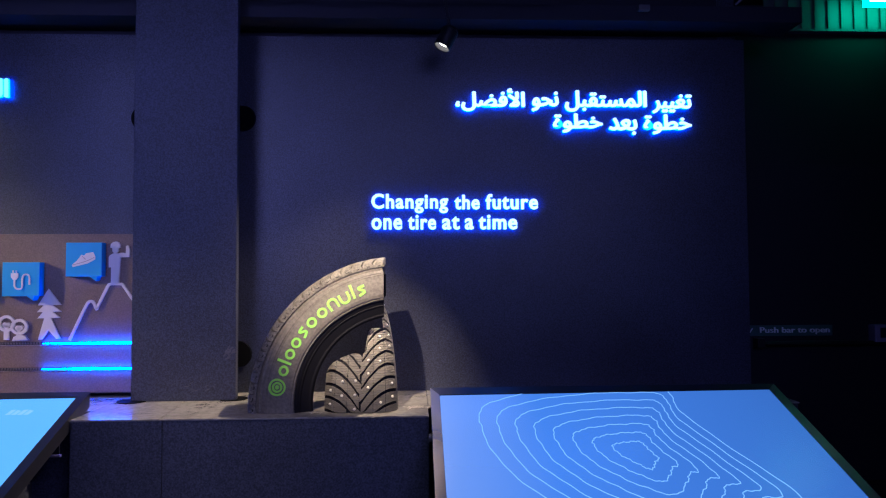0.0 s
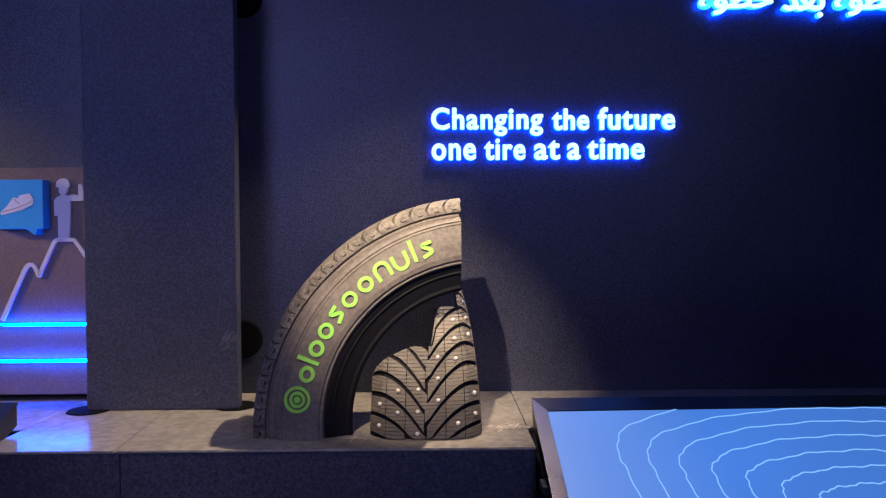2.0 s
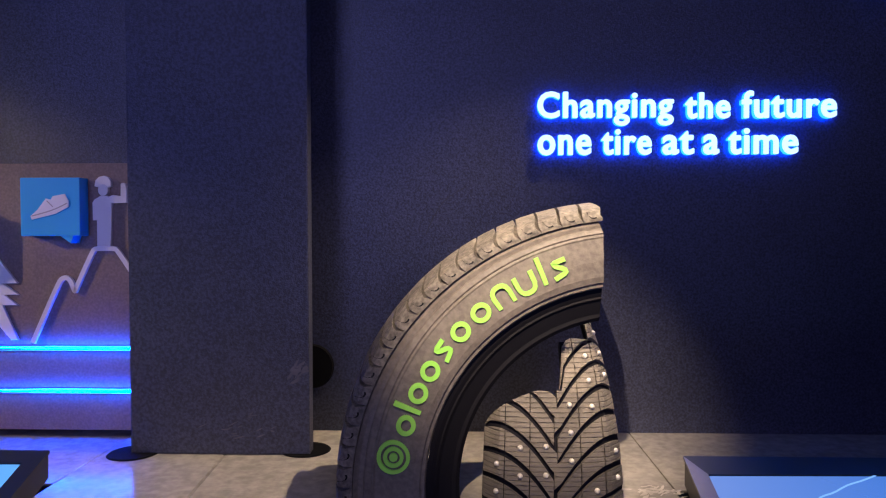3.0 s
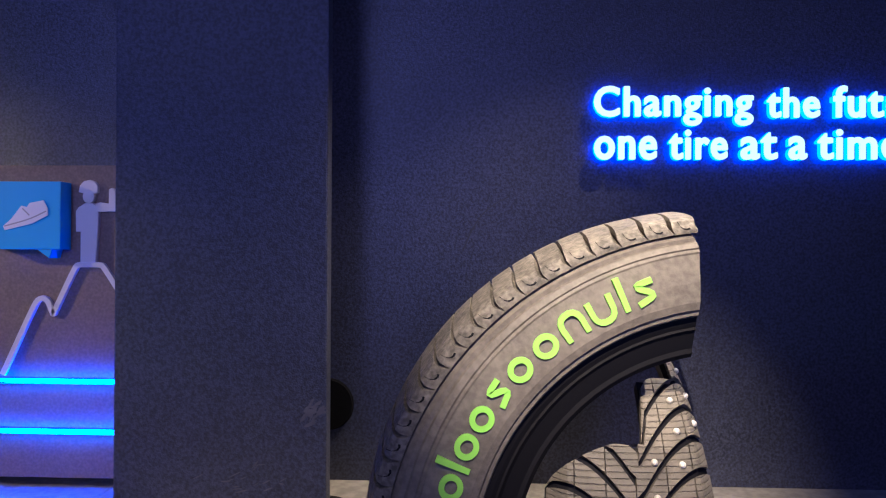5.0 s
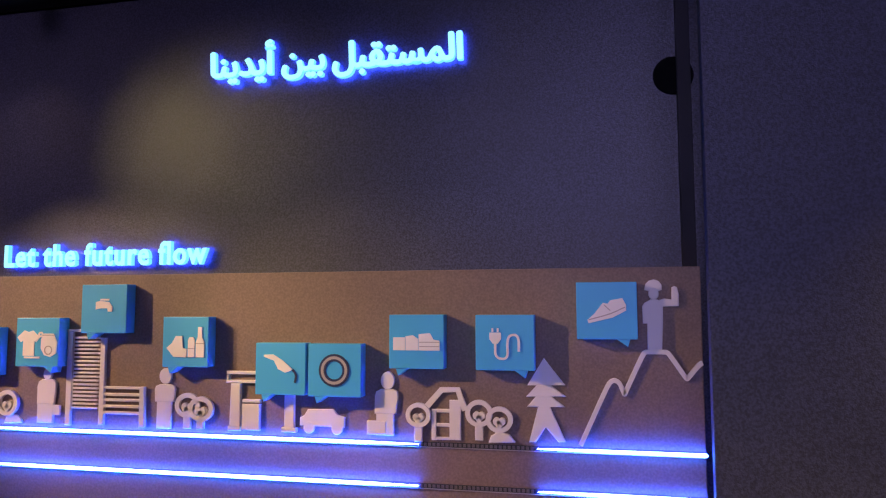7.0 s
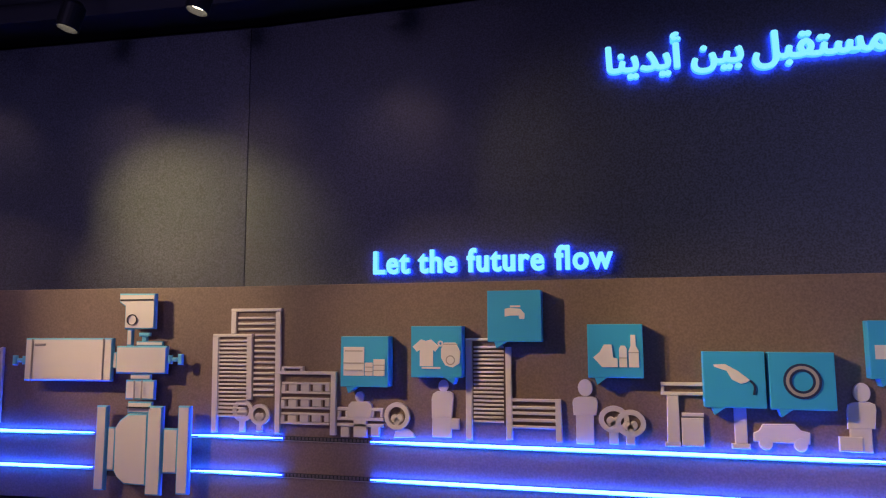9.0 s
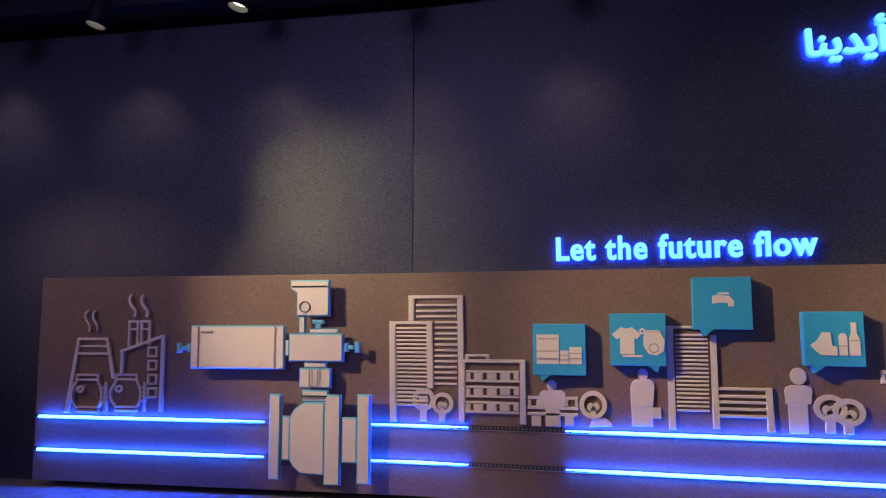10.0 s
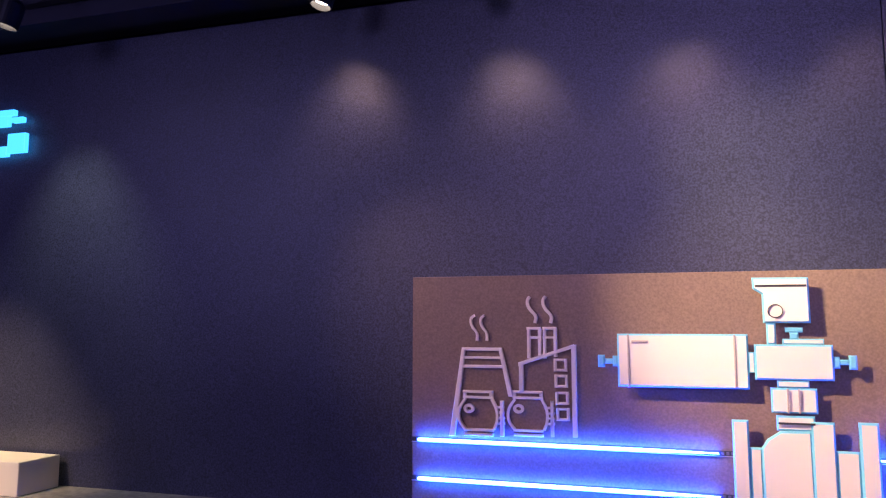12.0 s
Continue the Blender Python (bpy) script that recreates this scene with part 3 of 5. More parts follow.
light_sign("wall_lettering", "cyan-white back-lit Arabic letters above the brown panel", [
    (shaped("أيدينا"), -3.567, 2.548, 0.285, 0.172, AR), (shaped("بين"), -3.235, 2.546, 0.185, 0.105, AR), (shaped("المستقبل"), -3.008, 2.540, 0.541, 0.145, AR)], "lit wall letters", G_FACE2, 0.0065)
# the last strokes of a word that runs on past the far end
FAR_STROKES = ((-9.52, -9.24, 2.622, 2.655), (-9.52, -9.277, 2.566, 2.6215), (-9.254, -9.181, 2.582, 2.612), (-9.273, -9.157, 2.420, 2.525), (-9.52, -9.2735, 2.405, 2.460))
far = thing("wall_lettering", "cyan back-lit letter ends at the far display", "illuminated sign", (-9.4, WALL_Y - 0.03, 2.45), "lit wall letters")
for x0, x1, z0, z1 in FAR_STROKES:
    part("letter", box(x0, x1, WALL_Y - 0.04, WALL_Y - 0.015, z0, z1, 0.005), G_FACE3, far)
plinth = tagged(part("display_plinth", box(-9.5, -8.83, 4.11, 4.33, LEDGE_Z + 0.0005, 0.910, 0.006), M_BOX), "cream display box standing on the grey ledge", "plinth")

# ---- brown display panel with light strips ----
PX0, PX1, PZ0, PZ1 = -7.01, -1.605, 0.785, 1.727
panel = tagged(part("display_panel", box(PX0, PX1, PANEL_Y, WALL_Y - 0.001, PZ0, PZ1, 0.003), M_PANEL), "long brown display panel with pale relief city", "display panel", "", "structure")


def strip_bar(a, b, z, h, y0, y1):
    """A light bar whose glow thins out towards the ends inside the panel."""
    ta, tb = (0.004 if a < PX0 + 0.1 else 0.22), (0.004 if b > PX1 - 0.1 else 0.22)
    return prism([(a, z - 0.0007), (a + ta, z - h), (b - tb, z - h), (b, z - 0.0007), (b, z + 0.0007), (b - tb, z + h), (a + ta, z + h), (a, z + 0.0007)], y0, y1)


LIT = [(PX0 + 0.03, -5.86), (-5.385, -4.95), (-4.55, -2.62), (-2.18, PX1 + 0.004)]
for z in (1.079, 0.928):
    part("strip_channel", box(PX0 + 0.001, PX1 - 0.001, PANEL_Y - 0.003, PANEL_Y - 0.0004, z - 0.0085, z + 0.0085), M_DARKLINE, panel)
    part("strip_lip", box(PX0 + 0.001, PX1 - 0.001, PANEL_Y - 0.006, PANEL_Y - 0.0004, z - 0.0115, z - 0.009), M_LINE, panel)
    beads = bmesh.new()
    for k in range(int((PX1 - PX0 - 0.04) / 0.0165)):
        bx = PX0 + 0.02 + k * 0.0165
        if not any(a - 0.01 < bx < b for a, b in LIT):
            add_box(beads, bx, bx + 0.010, PANEL_Y - 0.0065, PANEL_Y - 0.0025, z - 0.0055, z + 0.0055)
    tagged(part("led_bead", beads, M_BEAD, panel, "row of small unlit diodes"), kind="stuff")
    for a, b in LIT:
        led = part("led_strip", strip_bar(a, b, z, 0.0050, PANEL_Y - 0.017, PANEL_Y - 0.0095), G_LED, panel)
        part("led_back", strip_bar(a, b, z, 0.0044, PANEL_Y - 0.0093, PANEL_Y - 0.0035), G_LEDB, led)


# ---- relief pictures on the panel ----
FRONT, BACK, RMAT, SIDES = PANEL_Y - 0.009, PANEL_Y - 0.0005, M_CUT, None
current = None


def begin(name, label, category):
    global current
    current = [name, label, category, None]
    order_of[0] += 1


def put(name, bm, zbase):
    if current[3] is None:
        x = sum(v.co.x for v in bm.verts) / len(bm.verts)
        current[3] = thing(current[0], current[1], current[2], (x, PANEL_Y, zbase), "relief pictures")
    valve = current[0].startswith("control_valve")
    mat = M_CUT
    if valve:
        mat = M_DARKLINE if name in ("slot", "dial") else M_LINE if name in ("groove", "nameplate") else M_CREAM
        if name == "bolt" or name == "knob":
            mat = M_CYAN
    ob = part(name, bm, [mat, M_CYAN] if valve else mat, current[3])
    if valve and name not in ("slot", "dial", "groove", "nameplate"):
        for f_ in ob.data.polygons:
            if abs(f_.normal.y) < 0.9:
                f_.material_index = 1
    return ob


def depth_of(name):
    if current[0].startswith("control_valve"):
        if name in ("slot", "dial", "groove", "nameplate"):
            return 4.1775, 4.1815
        lift = {"flange": 0.0, "valve_body": 0.004, "head": 0.002, "actuator": 0.003, "gearbox": 0.001}.get(name, 0.008)
        return 4.18 + lift, 4.199
    return FRONT - 0.0022 * (order_of[0] % 4), BACK


order_of = [0]


def rim():
    return 0.0065 if current[0].startswith("control_valve") else 0.002


def rect(name, x0, x1, z0, z1):
    y0, y1 = depth_of(name)
    shift = 0.0006 * (len(current[3].children) % 3) if current[3] else 0
    put(name, prism([(x0, z0), (x1, z0), (x1, z1), (x0, z1)], y0 + shift, y1, min(rim(), (z1 - z0) / 5, (x1 - x0) / 5)), z0)


def poly(name, *pts):
    y0, y1 = depth_of(name)
    put(name, prism(pts, y0 - 0.0004, y1, rim()), min(p[1] for p in pts))


def ring(name, cx, cz, rx, rz, w):
    y0, y1 = depth_of(name)
    put(name, ring_prism(cx, cz, rx, rz, w, y0 - 0.0008, y1), cz - rz)


def disc(name, cx, cz, rx, rz):
    y0, y1 = depth_of(name)
    put(name, prism([(cx + rx * math.cos(a * math.pi / 12), cz + rz * math.sin(a * math.pi / 12)) for a in range(24)], y0 - 0.0012, y1, 0.0015), cz - rz)


def line(name, w, *pts):
    y0, y1 = depth_of(name)
    put(name, stroke(pts, w, y0 - 0.001, y1, 1 if name == "roof" else 3), min(p[1] for p in pts))



begin("cooling_tower_cutout", "pale grey outline of a steaming cooling tower on the brown panel", "wall relief")
poly("side", (-6.852, 1.097), (-6.829, 1.098), (-6.785, 1.439), (-6.801, 1.439))
poly("side", (-6.653, 1.440), (-6.639, 1.440), (-6.596, 1.256), (-6.615, 1.256))
rect("bar", -6.801, -6.639, 1.431, 1.444)
rect("bar", -6.800, -6.640, 1.399, 1.409)
rect("bar", -6.803, -6.631, 1.364, 1.376)
line("smoke", 0.009, (-6.748, 1.571), (-6.765, 1.559), (-6.761, 1.527), (-6.736, 1.502), (-6.739, 1.471))
line("smoke", 0.009, (-6.708, 1.571), (-6.725, 1.559), (-6.721, 1.527), (-6.697, 1.502), (-6.699, 1.471))

begin("factory_cutout", "pale grey outline of a factory with two smoking chimneys", "wall relief")
rect("wall", -6.572, -6.555, 1.277, 1.385)
poly("roof", (-6.574, 1.373), (-6.361, 1.446), (-6.361, 1.460), (-6.575, 1.388))
rect("wall", -6.371, -6.353, 1.112, 1.458)
rect("chimney", -6.539, -6.526, 1.404, 1.519)
rect("chimney", -6.497, -6.484, 1.410, 1.519)
rect("band", -6.541, -6.486, 1.514, 1.525)
rect("band", -6.539, -6.484, 1.479, 1.489)
line("smoke", 0.011, (-6.527, 1.643), (-6.538, 1.627), (-6.532, 1.596), (-6.501, 1.568), (-6.508, 1.540))
rect("chimney", -6.478, -6.466, 1.404, 1.519)
rect("chimney", -6.437, -6.424, 1.411, 1.519)
rect("band", -6.480, -6.426, 1.514, 1.525)
rect("band", -6.479, -6.424, 1.480, 1.489)
line("smoke", 0.011, (-6.466, 1.643), (-6.478, 1.627), (-6.471, 1.596), (-6.441, 1.568), (-6.448, 1.540))
rect("window", -6.438, -6.427, 1.356, 1.405)
rect("window", -6.398, -6.388, 1.356, 1.405)
rect("window", -6.428, -6.399, 1.395, 1.405)
rect("window", -6.427, -6.398, 1.356, 1.366)
rect("window", -6.436, -6.425, 1.295, 1.344)
rect("window", -6.396, -6.386, 1.296, 1.344)
rect("window", -6.426, -6.397, 1.334, 1.344)
rect("window", -6.425, -6.396, 1.295, 1.305)
rect("window", -6.433, -6.423, 1.231, 1.279)
rect("window", -6.394, -6.383, 1.232, 1.280)
rect("window", -6.424, -6.395, 1.270, 1.280)
rect("window", -6.422, -6.393, 1.231, 1.241)
rect("window", -6.431, -6.421, 1.171, 1.219)
rect("window", -6.392, -6.381, 1.172, 1.220)
rect("window", -6.421, -6.393, 1.210, 1.219)
rect("window", -6.420, -6.391, 1.171, 1.181)

begin("tank_cutout", "pale grey outline of a round storage tank with a pipe", "wall relief")
rect("cap", -6.796, -6.675, 1.267, 1.277)
rect("cap", -6.795, -6.674, 1.245, 1.255)
rect("cap", -6.795, -6.782, 1.254, 1.266)
rect("cap", -6.689, -6.675, 1.256, 1.268)
line("shell", 0.01, (-6.786, 1.244), (-6.815, 1.203), (-6.812, 1.160), (-6.786, 1.126))
line("shell", 0.01, (-6.680, 1.246), (-6.659, 1.206), (-6.657, 1.163), (-6.672, 1.129))
rect("base", -6.791, -6.674, 1.120, 1.130)
rect("base", -6.791, -6.674, 1.102, 1.113)
ring("gauge", -6.771, 1.207, 0.021, 0.018, 0.011)
rect("pipe", -6.647, -6.633, 1.104, 1.240)
rect("rung", -6.665, -6.632, 1.210, 1.218)
rect("rung", -6.664, -6.631, 1.189, 1.198)
rect("rung", -6.663, -6.630, 1.169, 1.178)
rect("rung", -6.662, -6.630, 1.149, 1.157)

begin("tank_cutout", "pale grey outline of a round storage tank with a pipe", "wall relief")
rect("cap", -6.600, -6.482, 1.270, 1.280)
rect("cap", -6.599, -6.481, 1.248, 1.258)
rect("cap", -6.599, -6.586, 1.257, 1.269)
rect("cap", -6.495, -6.482, 1.259, 1.271)
line("shell", 0.01, (-6.590, 1.247), (-6.618, 1.207), (-6.617, 1.164), (-6.591, 1.131))
line("shell", 0.01, (-6.486, 1.249), (-6.466, 1.210), (-6.465, 1.167), (-6.479, 1.133))
rect("base", -6.596, -6.482, 1.125, 1.134)
rect("base", -6.596, -6.481, 1.107, 1.117)
ring("gauge", -6.576, 1.211, 0.021, 0.018, 0.011)
rect("pipe", -6.454, -6.441, 1.109, 1.244)
rect("rung", -6.472, -6.440, 1.213, 1.222)
rect("rung", -6.471, -6.439, 1.193, 1.201)
rect("rung", -6.470, -6.439, 1.174, 1.182)
rect("rung", -6.470, -6.438, 1.153, 1.162)

begin("tower_cutout", "pale grey slatted office tower relief on the brown panel", "wall relief")
rect("post", -5.210, -5.185, 1.519, 1.615)
poly("post", (-4.995, 1.614), (-4.969, 1.614), (-4.962, 1.099), (-4.988, 1.098))
rect("lintel", -5.212, -4.967, 1.615, 1.629)
rect("slat", -5.177, -4.999, 1.582, 1.592)
rect("slat", -5.177, -5.000, 1.557, 1.567)
rect("slat", -5.177, -5.000, 1.533, 1.543)
rect("slat", -5.093, -4.994, 1.509, 1.518)
rect("slat", -5.093, -4.995, 1.485, 1.495)
rect("slat", -5.094, -4.995, 1.461, 1.471)
rect("slat", -5.094, -4.996, 1.438, 1.448)
rect("slat", -5.094, -4.996, 1.414, 1.424)
rect("slat", -5.095, -4.996, 1.391, 1.400)
rect("slat", -5.095, -4.997, 1.367, 1.377)
rect("slat", -5.095, -4.997, 1.344, 1.354)
rect("slat", -5.095, -4.997, 1.320, 1.330)
rect("slat", -5.096, -4.998, 1.297, 1.307)
rect("slat", -5.096, -4.998, 1.274, 1.284)
rect("slat", -5.096, -4.998, 1.251, 1.260)

begin("tower_cutout", "pale grey narrow slatted tower relief on the brown panel", "wall relief")
poly("post", (-5.295, 1.505), (-5.267, 1.505), (-5.263, 1.094), (-5.289, 1.093))
poly("post", (-5.130, 1.505), (-5.104, 1.505), (-5.098, 1.236), (-5.126, 1.235))
rect("lintel", -5.295, -5.103, 1.505, 1.518)
rect("slat", -5.266, -5.128, 1.484, 1.493)
rect("slat", -5.265, -5.128, 1.467, 1.476)
rect("slat", -5.265, -5.128, 1.450, 1.459)
rect("slat", -5.265, -5.128, 1.432, 1.441)
rect("slat", -5.265, -5.128, 1.415, 1.424)
rect("slat", -5.265, -5.128, 1.398, 1.407)
rect("slat", -5.264, -5.128, 1.381, 1.390)
rect("slat", -5.264, -5.127, 1.364, 1.373)
rect("slat", -5.264, -5.127, 1.347, 1.356)
rect("slat", -5.264, -5.127, 1.330, 1.339)
rect("slat", -5.264, -5.127, 1.313, 1.321)
rect("slat", -5.263, -5.127, 1.296, 1.304)
rect("slat", -5.263, -5.127, 1.279, 1.287)
rect("slat", -5.263, -5.127, 1.262, 1.270)
rect("slat", -5.263, -5.127, 1.245, 1.253)
rect("slat", -5.263, -5.127, 1.228, 1.236)
rect("slat", -5.262, -5.126, 1.211, 1.220)
rect("slat", -5.262, -5.126, 1.194, 1.203)
rect("slat", -5.262, -5.126, 1.177, 1.186)
rect("slat", -5.262, -5.126, 1.160, 1.169)

begin("apartment_cutout", "pale grey apartment block relief with window rows", "wall relief")
rect("roof_box", -4.960, -4.857, 1.370, 1.380)
rect("roof_box", -4.960, -4.945, 1.358, 1.370)
rect("roof_box", -4.872, -4.857, 1.359, 1.371)
rect("lintel", -4.978, -4.707, 1.346, 1.360)
poly("post", (-4.974, 1.344), (-4.962, 1.344), (-4.961, 1.099), (-4.972, 1.099))
poly("post", (-4.730, 1.348), (-4.707, 1.349), (-4.706, 1.100), (-4.732, 1.099))
rect("band", -4.957, -4.734, 1.305, 1.314)
rect("band", -4.958, -4.733, 1.266, 1.276)
rect("band", -4.957, -4.938, 1.273, 1.303)
rect("band", -4.923, -4.884, 1.274, 1.304)
rect("band", -4.867, -4.827, 1.276, 1.305)
rect("band", -4.812, -4.771, 1.277, 1.307)
rect("band", -4.755, -4.734, 1.278, 1.308)
rect("band", -4.958, -4.736, 1.242, 1.250)
rect("band", -4.959, -4.735, 1.203, 1.212)
rect("band", -4.958, -4.939, 1.209, 1.239)
rect("band", -4.924, -4.885, 1.210, 1.240)
rect("band", -4.868, -4.828, 1.212, 1.242)
rect("band", -4.813, -4.772, 1.214, 1.243)
rect("band", -4.756, -4.735, 1.215, 1.244)
rect("band", -4.959, -4.737, 1.178, 1.187)
rect("band", -4.960, -4.736, 1.139, 1.149)
rect("band", -4.959, -4.940, 1.145, 1.175)
rect("band", -4.925, -4.886, 1.147, 1.176)
rect("band", -4.869, -4.830, 1.149, 1.178)
rect("band", -4.815, -4.774, 1.151, 1.180)
rect("band", -4.758, -4.737, 1.152, 1.181)

begin("tree_cutout", "pale grey round tree relief with a ring crown", "wall relief")
ring("crown", -5.143, 1.189, 0.049, 0.048, 0.017)
rect("trunk", -5.159, -5.129, 1.098, 1.143)
disc("leaf", -5.153, 1.181, 0.013, 0.015)
disc("leaf", -5.134, 1.182, 0.013, 0.015)
disc("leaf", -5.144, 1.170, 0.012, 0.014)

begin("tree_cutout", "pale grey round tree relief with a ring crown", "wall relief")
ring("crown", -5.060, 1.174, 0.047, 0.045, 0.016)
rect("trunk", -5.075, -5.047, 1.101, 1.130)
disc("leaf", -5.069, 1.167, 0.012, 0.014)
disc("leaf", -5.051, 1.167, 0.013, 0.014)
disc("leaf", -5.060, 1.156, 0.011, 0.014)

begin("bench_cutout", "pale grey park bench relief with a sitting figure shape", "wall relief")
rect("slat", -4.700, -4.497, 1.202, 1.215)
rect("slat", -4.701, -4.498, 1.162, 1.175)
rect("slat", -4.702, -4.499, 1.137, 1.150)
rect("upright", -4.699, -4.686, 1.172, 1.199)
rect("upright", -4.664, -4.651, 1.173, 1.200)
rect("upright", -4.549, -4.537, 1.177, 1.204)
rect("upright", -4.510, -4.498, 1.178, 1.205)
rect("leg", -4.684, -4.646, 1.094, 1.135)
rect("leg", -4.551, -4.514, 1.100, 1.140)
disc("head", -4.601, 1.258, 0.020, 0.022)
poly("body", (-4.637, 1.238), (-4.562, 1.240), (-4.548, 1.229), (-4.545, 1.205), (-4.551, 1.174), (-4.650, 1.171), (-4.655, 1.201), (-4.650, 1.226))
rect("lap", -4.628, -4.569, 1.095, 1.173)

begin("tree_cutout", "pale grey round tree relief with a ring crown", "wall relief")
ring("crown", -4.438, 1.185, 0.054, 0.055, 0.018)
rect("trunk", -4.456, -4.423, 1.134, 1.132)
disc("leaf", -4.449, 1.176, 0.014, 0.016)
disc("leaf", -4.427, 1.177, 0.014, 0.017)
disc("leaf", -4.438, 1.164, 0.013, 0.017)

begin("bush_cutout", "pale grey half-round bush relief", "wall relief")
poly("bush", (-4.455, 1.098), (-4.446, 1.125), (-4.422, 1.137), (-4.392, 1.134), (-4.371, 1.119), (-4.362, 1.102))

begin("figure_cutout", "pale grey standing figure relief, plain shape", "wall relief")
disc("head", -4.244, 1.309, 0.020, 0.024)
poly("body", (-4.271, 1.287), (-4.220, 1.289), (-4.204, 1.279), (-4.201, 1.259), (-4.208, 1.186), (-4.292, 1.183), (-4.293, 1.257), (-4.287, 1.277))
rect("skirt", -4.291, -4.211, 1.106, 1.188)
rect("bag", -4.211, -4.179, 1.139, 1.181)

begin("tower_cutout", "pale grey slatted tower relief behind a blue bubble", "wall relief")
rect("lintel", -4.153, -4.055, 1.488, 1.499)
rect("post", -4.151, -4.125, 1.100, 1.488)
poly("post", (-3.990, 1.464), (-3.967, 1.464), (-3.965, 1.107), (-3.990, 1.106))
rect("slat", -4.118, -3.998, 1.459, 1.468)
rect("slat", -4.118, -3.998, 1.443, 1.451)
rect("slat", -4.119, -3.998, 1.427, 1.435)
rect("slat", -4.119, -3.998, 1.411, 1.419)
rect("slat", -4.119, -3.998, 1.395, 1.403)
rect("slat", -4.119, -3.999, 1.378, 1.386)
rect("slat", -4.119, -3.999, 1.362, 1.370)
rect("slat", -4.119, -3.999, 1.346, 1.354)
rect("slat", -4.119, -3.999, 1.330, 1.338)
rect("slat", -4.119, -3.999, 1.314, 1.322)
rect("slat", -4.119, -3.999, 1.298, 1.306)
rect("slat", -4.120, -4.000, 1.282, 1.290)
rect("slat", -4.120, -4.000, 1.266, 1.274)
rect("slat", -4.120, -4.000, 1.250, 1.258)
rect("slat", -4.120, -4.000, 1.234, 1.242)
rect("slat", -4.120, -4.000, 1.218, 1.226)
rect("slat", -4.120, -4.001, 1.202, 1.210)
rect("slat", -4.120, -4.001, 1.186, 1.194)
rect("slat", -4.120, -4.001, 1.170, 1.178)

begin("low_block_cutout", "pale grey low slatted building relief", "wall relief")
rect("slat", -3.965, -3.797, 1.254, 1.265)
rect("slat", -3.966, -3.798, 1.226, 1.237)
rect("slat", -3.966, -3.798, 1.204, 1.215)
rect("slat", -3.966, -3.799, 1.178, 1.189)
rect("slat", -3.967, -3.799, 1.152, 1.163)
poly("post", (-3.799, 1.266), (-3.777, 1.266), (-3.772, 1.104), (-3.798, 1.103))

begin("figure_cutout", "pale grey standing figure relief, plain shape", "wall relief")
disc("head", -3.684, 1.311, 0.028, 0.032)
poly("body", (-3.711, 1.277), (-3.659, 1.278), (-3.643, 1.272), (-3.638, 1.259), (-3.644, 1.209), (-3.730, 1.207), (-3.733, 1.256), (-3.728, 1.270))
rect("skirt", -3.722, -3.655, 1.100, 1.212)

begin("tree_cutout", "pale grey round tree relief with a ring crown", "wall relief")
ring("crown", -3.581, 1.196, 0.056, 0.050, 0.019)
rect("trunk", -3.600, -3.566, 1.104, 1.148)
disc("leaf", -3.593, 1.188, 0.015, 0.018)
disc("leaf", -3.570, 1.188, 0.014, 0.017)
disc("leaf", -3.582, 1.175, 0.014, 0.017)

begin("tree_cutout", "pale grey round tree relief with a ring crown", "wall relief")
ring("crown", -3.520, 1.183, 0.055, 0.050, 0.019)
rect("trunk", -3.539, -3.506, 1.104, 1.135)
disc("leaf", -3.532, 1.174, 0.015, 0.017)
disc("leaf", -3.510, 1.175, 0.015, 0.017)
disc("leaf", -3.521, 1.161, 0.013, 0.017)

begin("fuel_station_cutout", "pale grey petrol station canopy relief with pump", "wall relief")
rect("canopy", -3.408, -3.147, 1.324, 1.337)
rect("canopy", -3.409, -3.148, 1.290, 1.302)
rect("canopy", -3.408, -3.396, 1.300, 1.322)
poly("post", (-3.388, 1.288), (-3.347, 1.289), (-3.346, 1.121), (-3.392, 1.119))
rect("foot", -3.400, -3.345, 1.104, 1.120)
rect("post", -3.159, -3.117, 1.123, 1.279)
rect("foot", -3.171, -3.108, 1.105, 1.123)
rect("pump", -3.340, -3.263, 1.107, 1.209)
rect("pump_cap", -3.338, -3.261, 1.214, 1.227)

begin("car_cutout", "pale grey small car relief, side view", "wall relief")
poly("body", (-3.097, 1.132), (-3.096, 1.162), (-3.077, 1.172), (-3.064, 1.194), (-2.959, 1.197), (-2.940, 1.175), (-2.911, 1.168), (-2.913, 1.128))
disc("wheel", -3.057, 1.126, 0.023, 0.023)
disc("wheel", -2.943, 1.125, 0.023, 0.024)

begin("figure_cutout", "pale grey standing figure relief, plain shape", "wall relief")
disc("head", -2.741, 1.311, 0.027, 0.033)
poly("body", (-2.769, 1.278), (-2.718, 1.279), (-2.702, 1.271), (-2.699, 1.253), (-2.707, 1.188), (-2.792, 1.186), (-2.791, 1.251), (-2.786, 1.269))
rect("skirt", -2.786, -2.717, 1.106, 1.191)

begin("bag_cutout", "pale grey suitcase relief beside a figure", "wall relief")
rect("case", -2.822, -2.748, 1.108, 1.159)

begin("tree_cutout", "pale grey round tree relief with a ring crown", "wall relief")
ring("crown", -2.621, 1.186, 0.048, 0.045, 0.016)
rect("trunk", -2.635, -2.606, 1.088, 1.142)
disc("leaf", -2.630, 1.178, 0.012, 0.013)
disc("leaf", -2.611, 1.179, 0.012, 0.014)
disc("leaf", -2.621, 1.168, 0.012, 0.014)

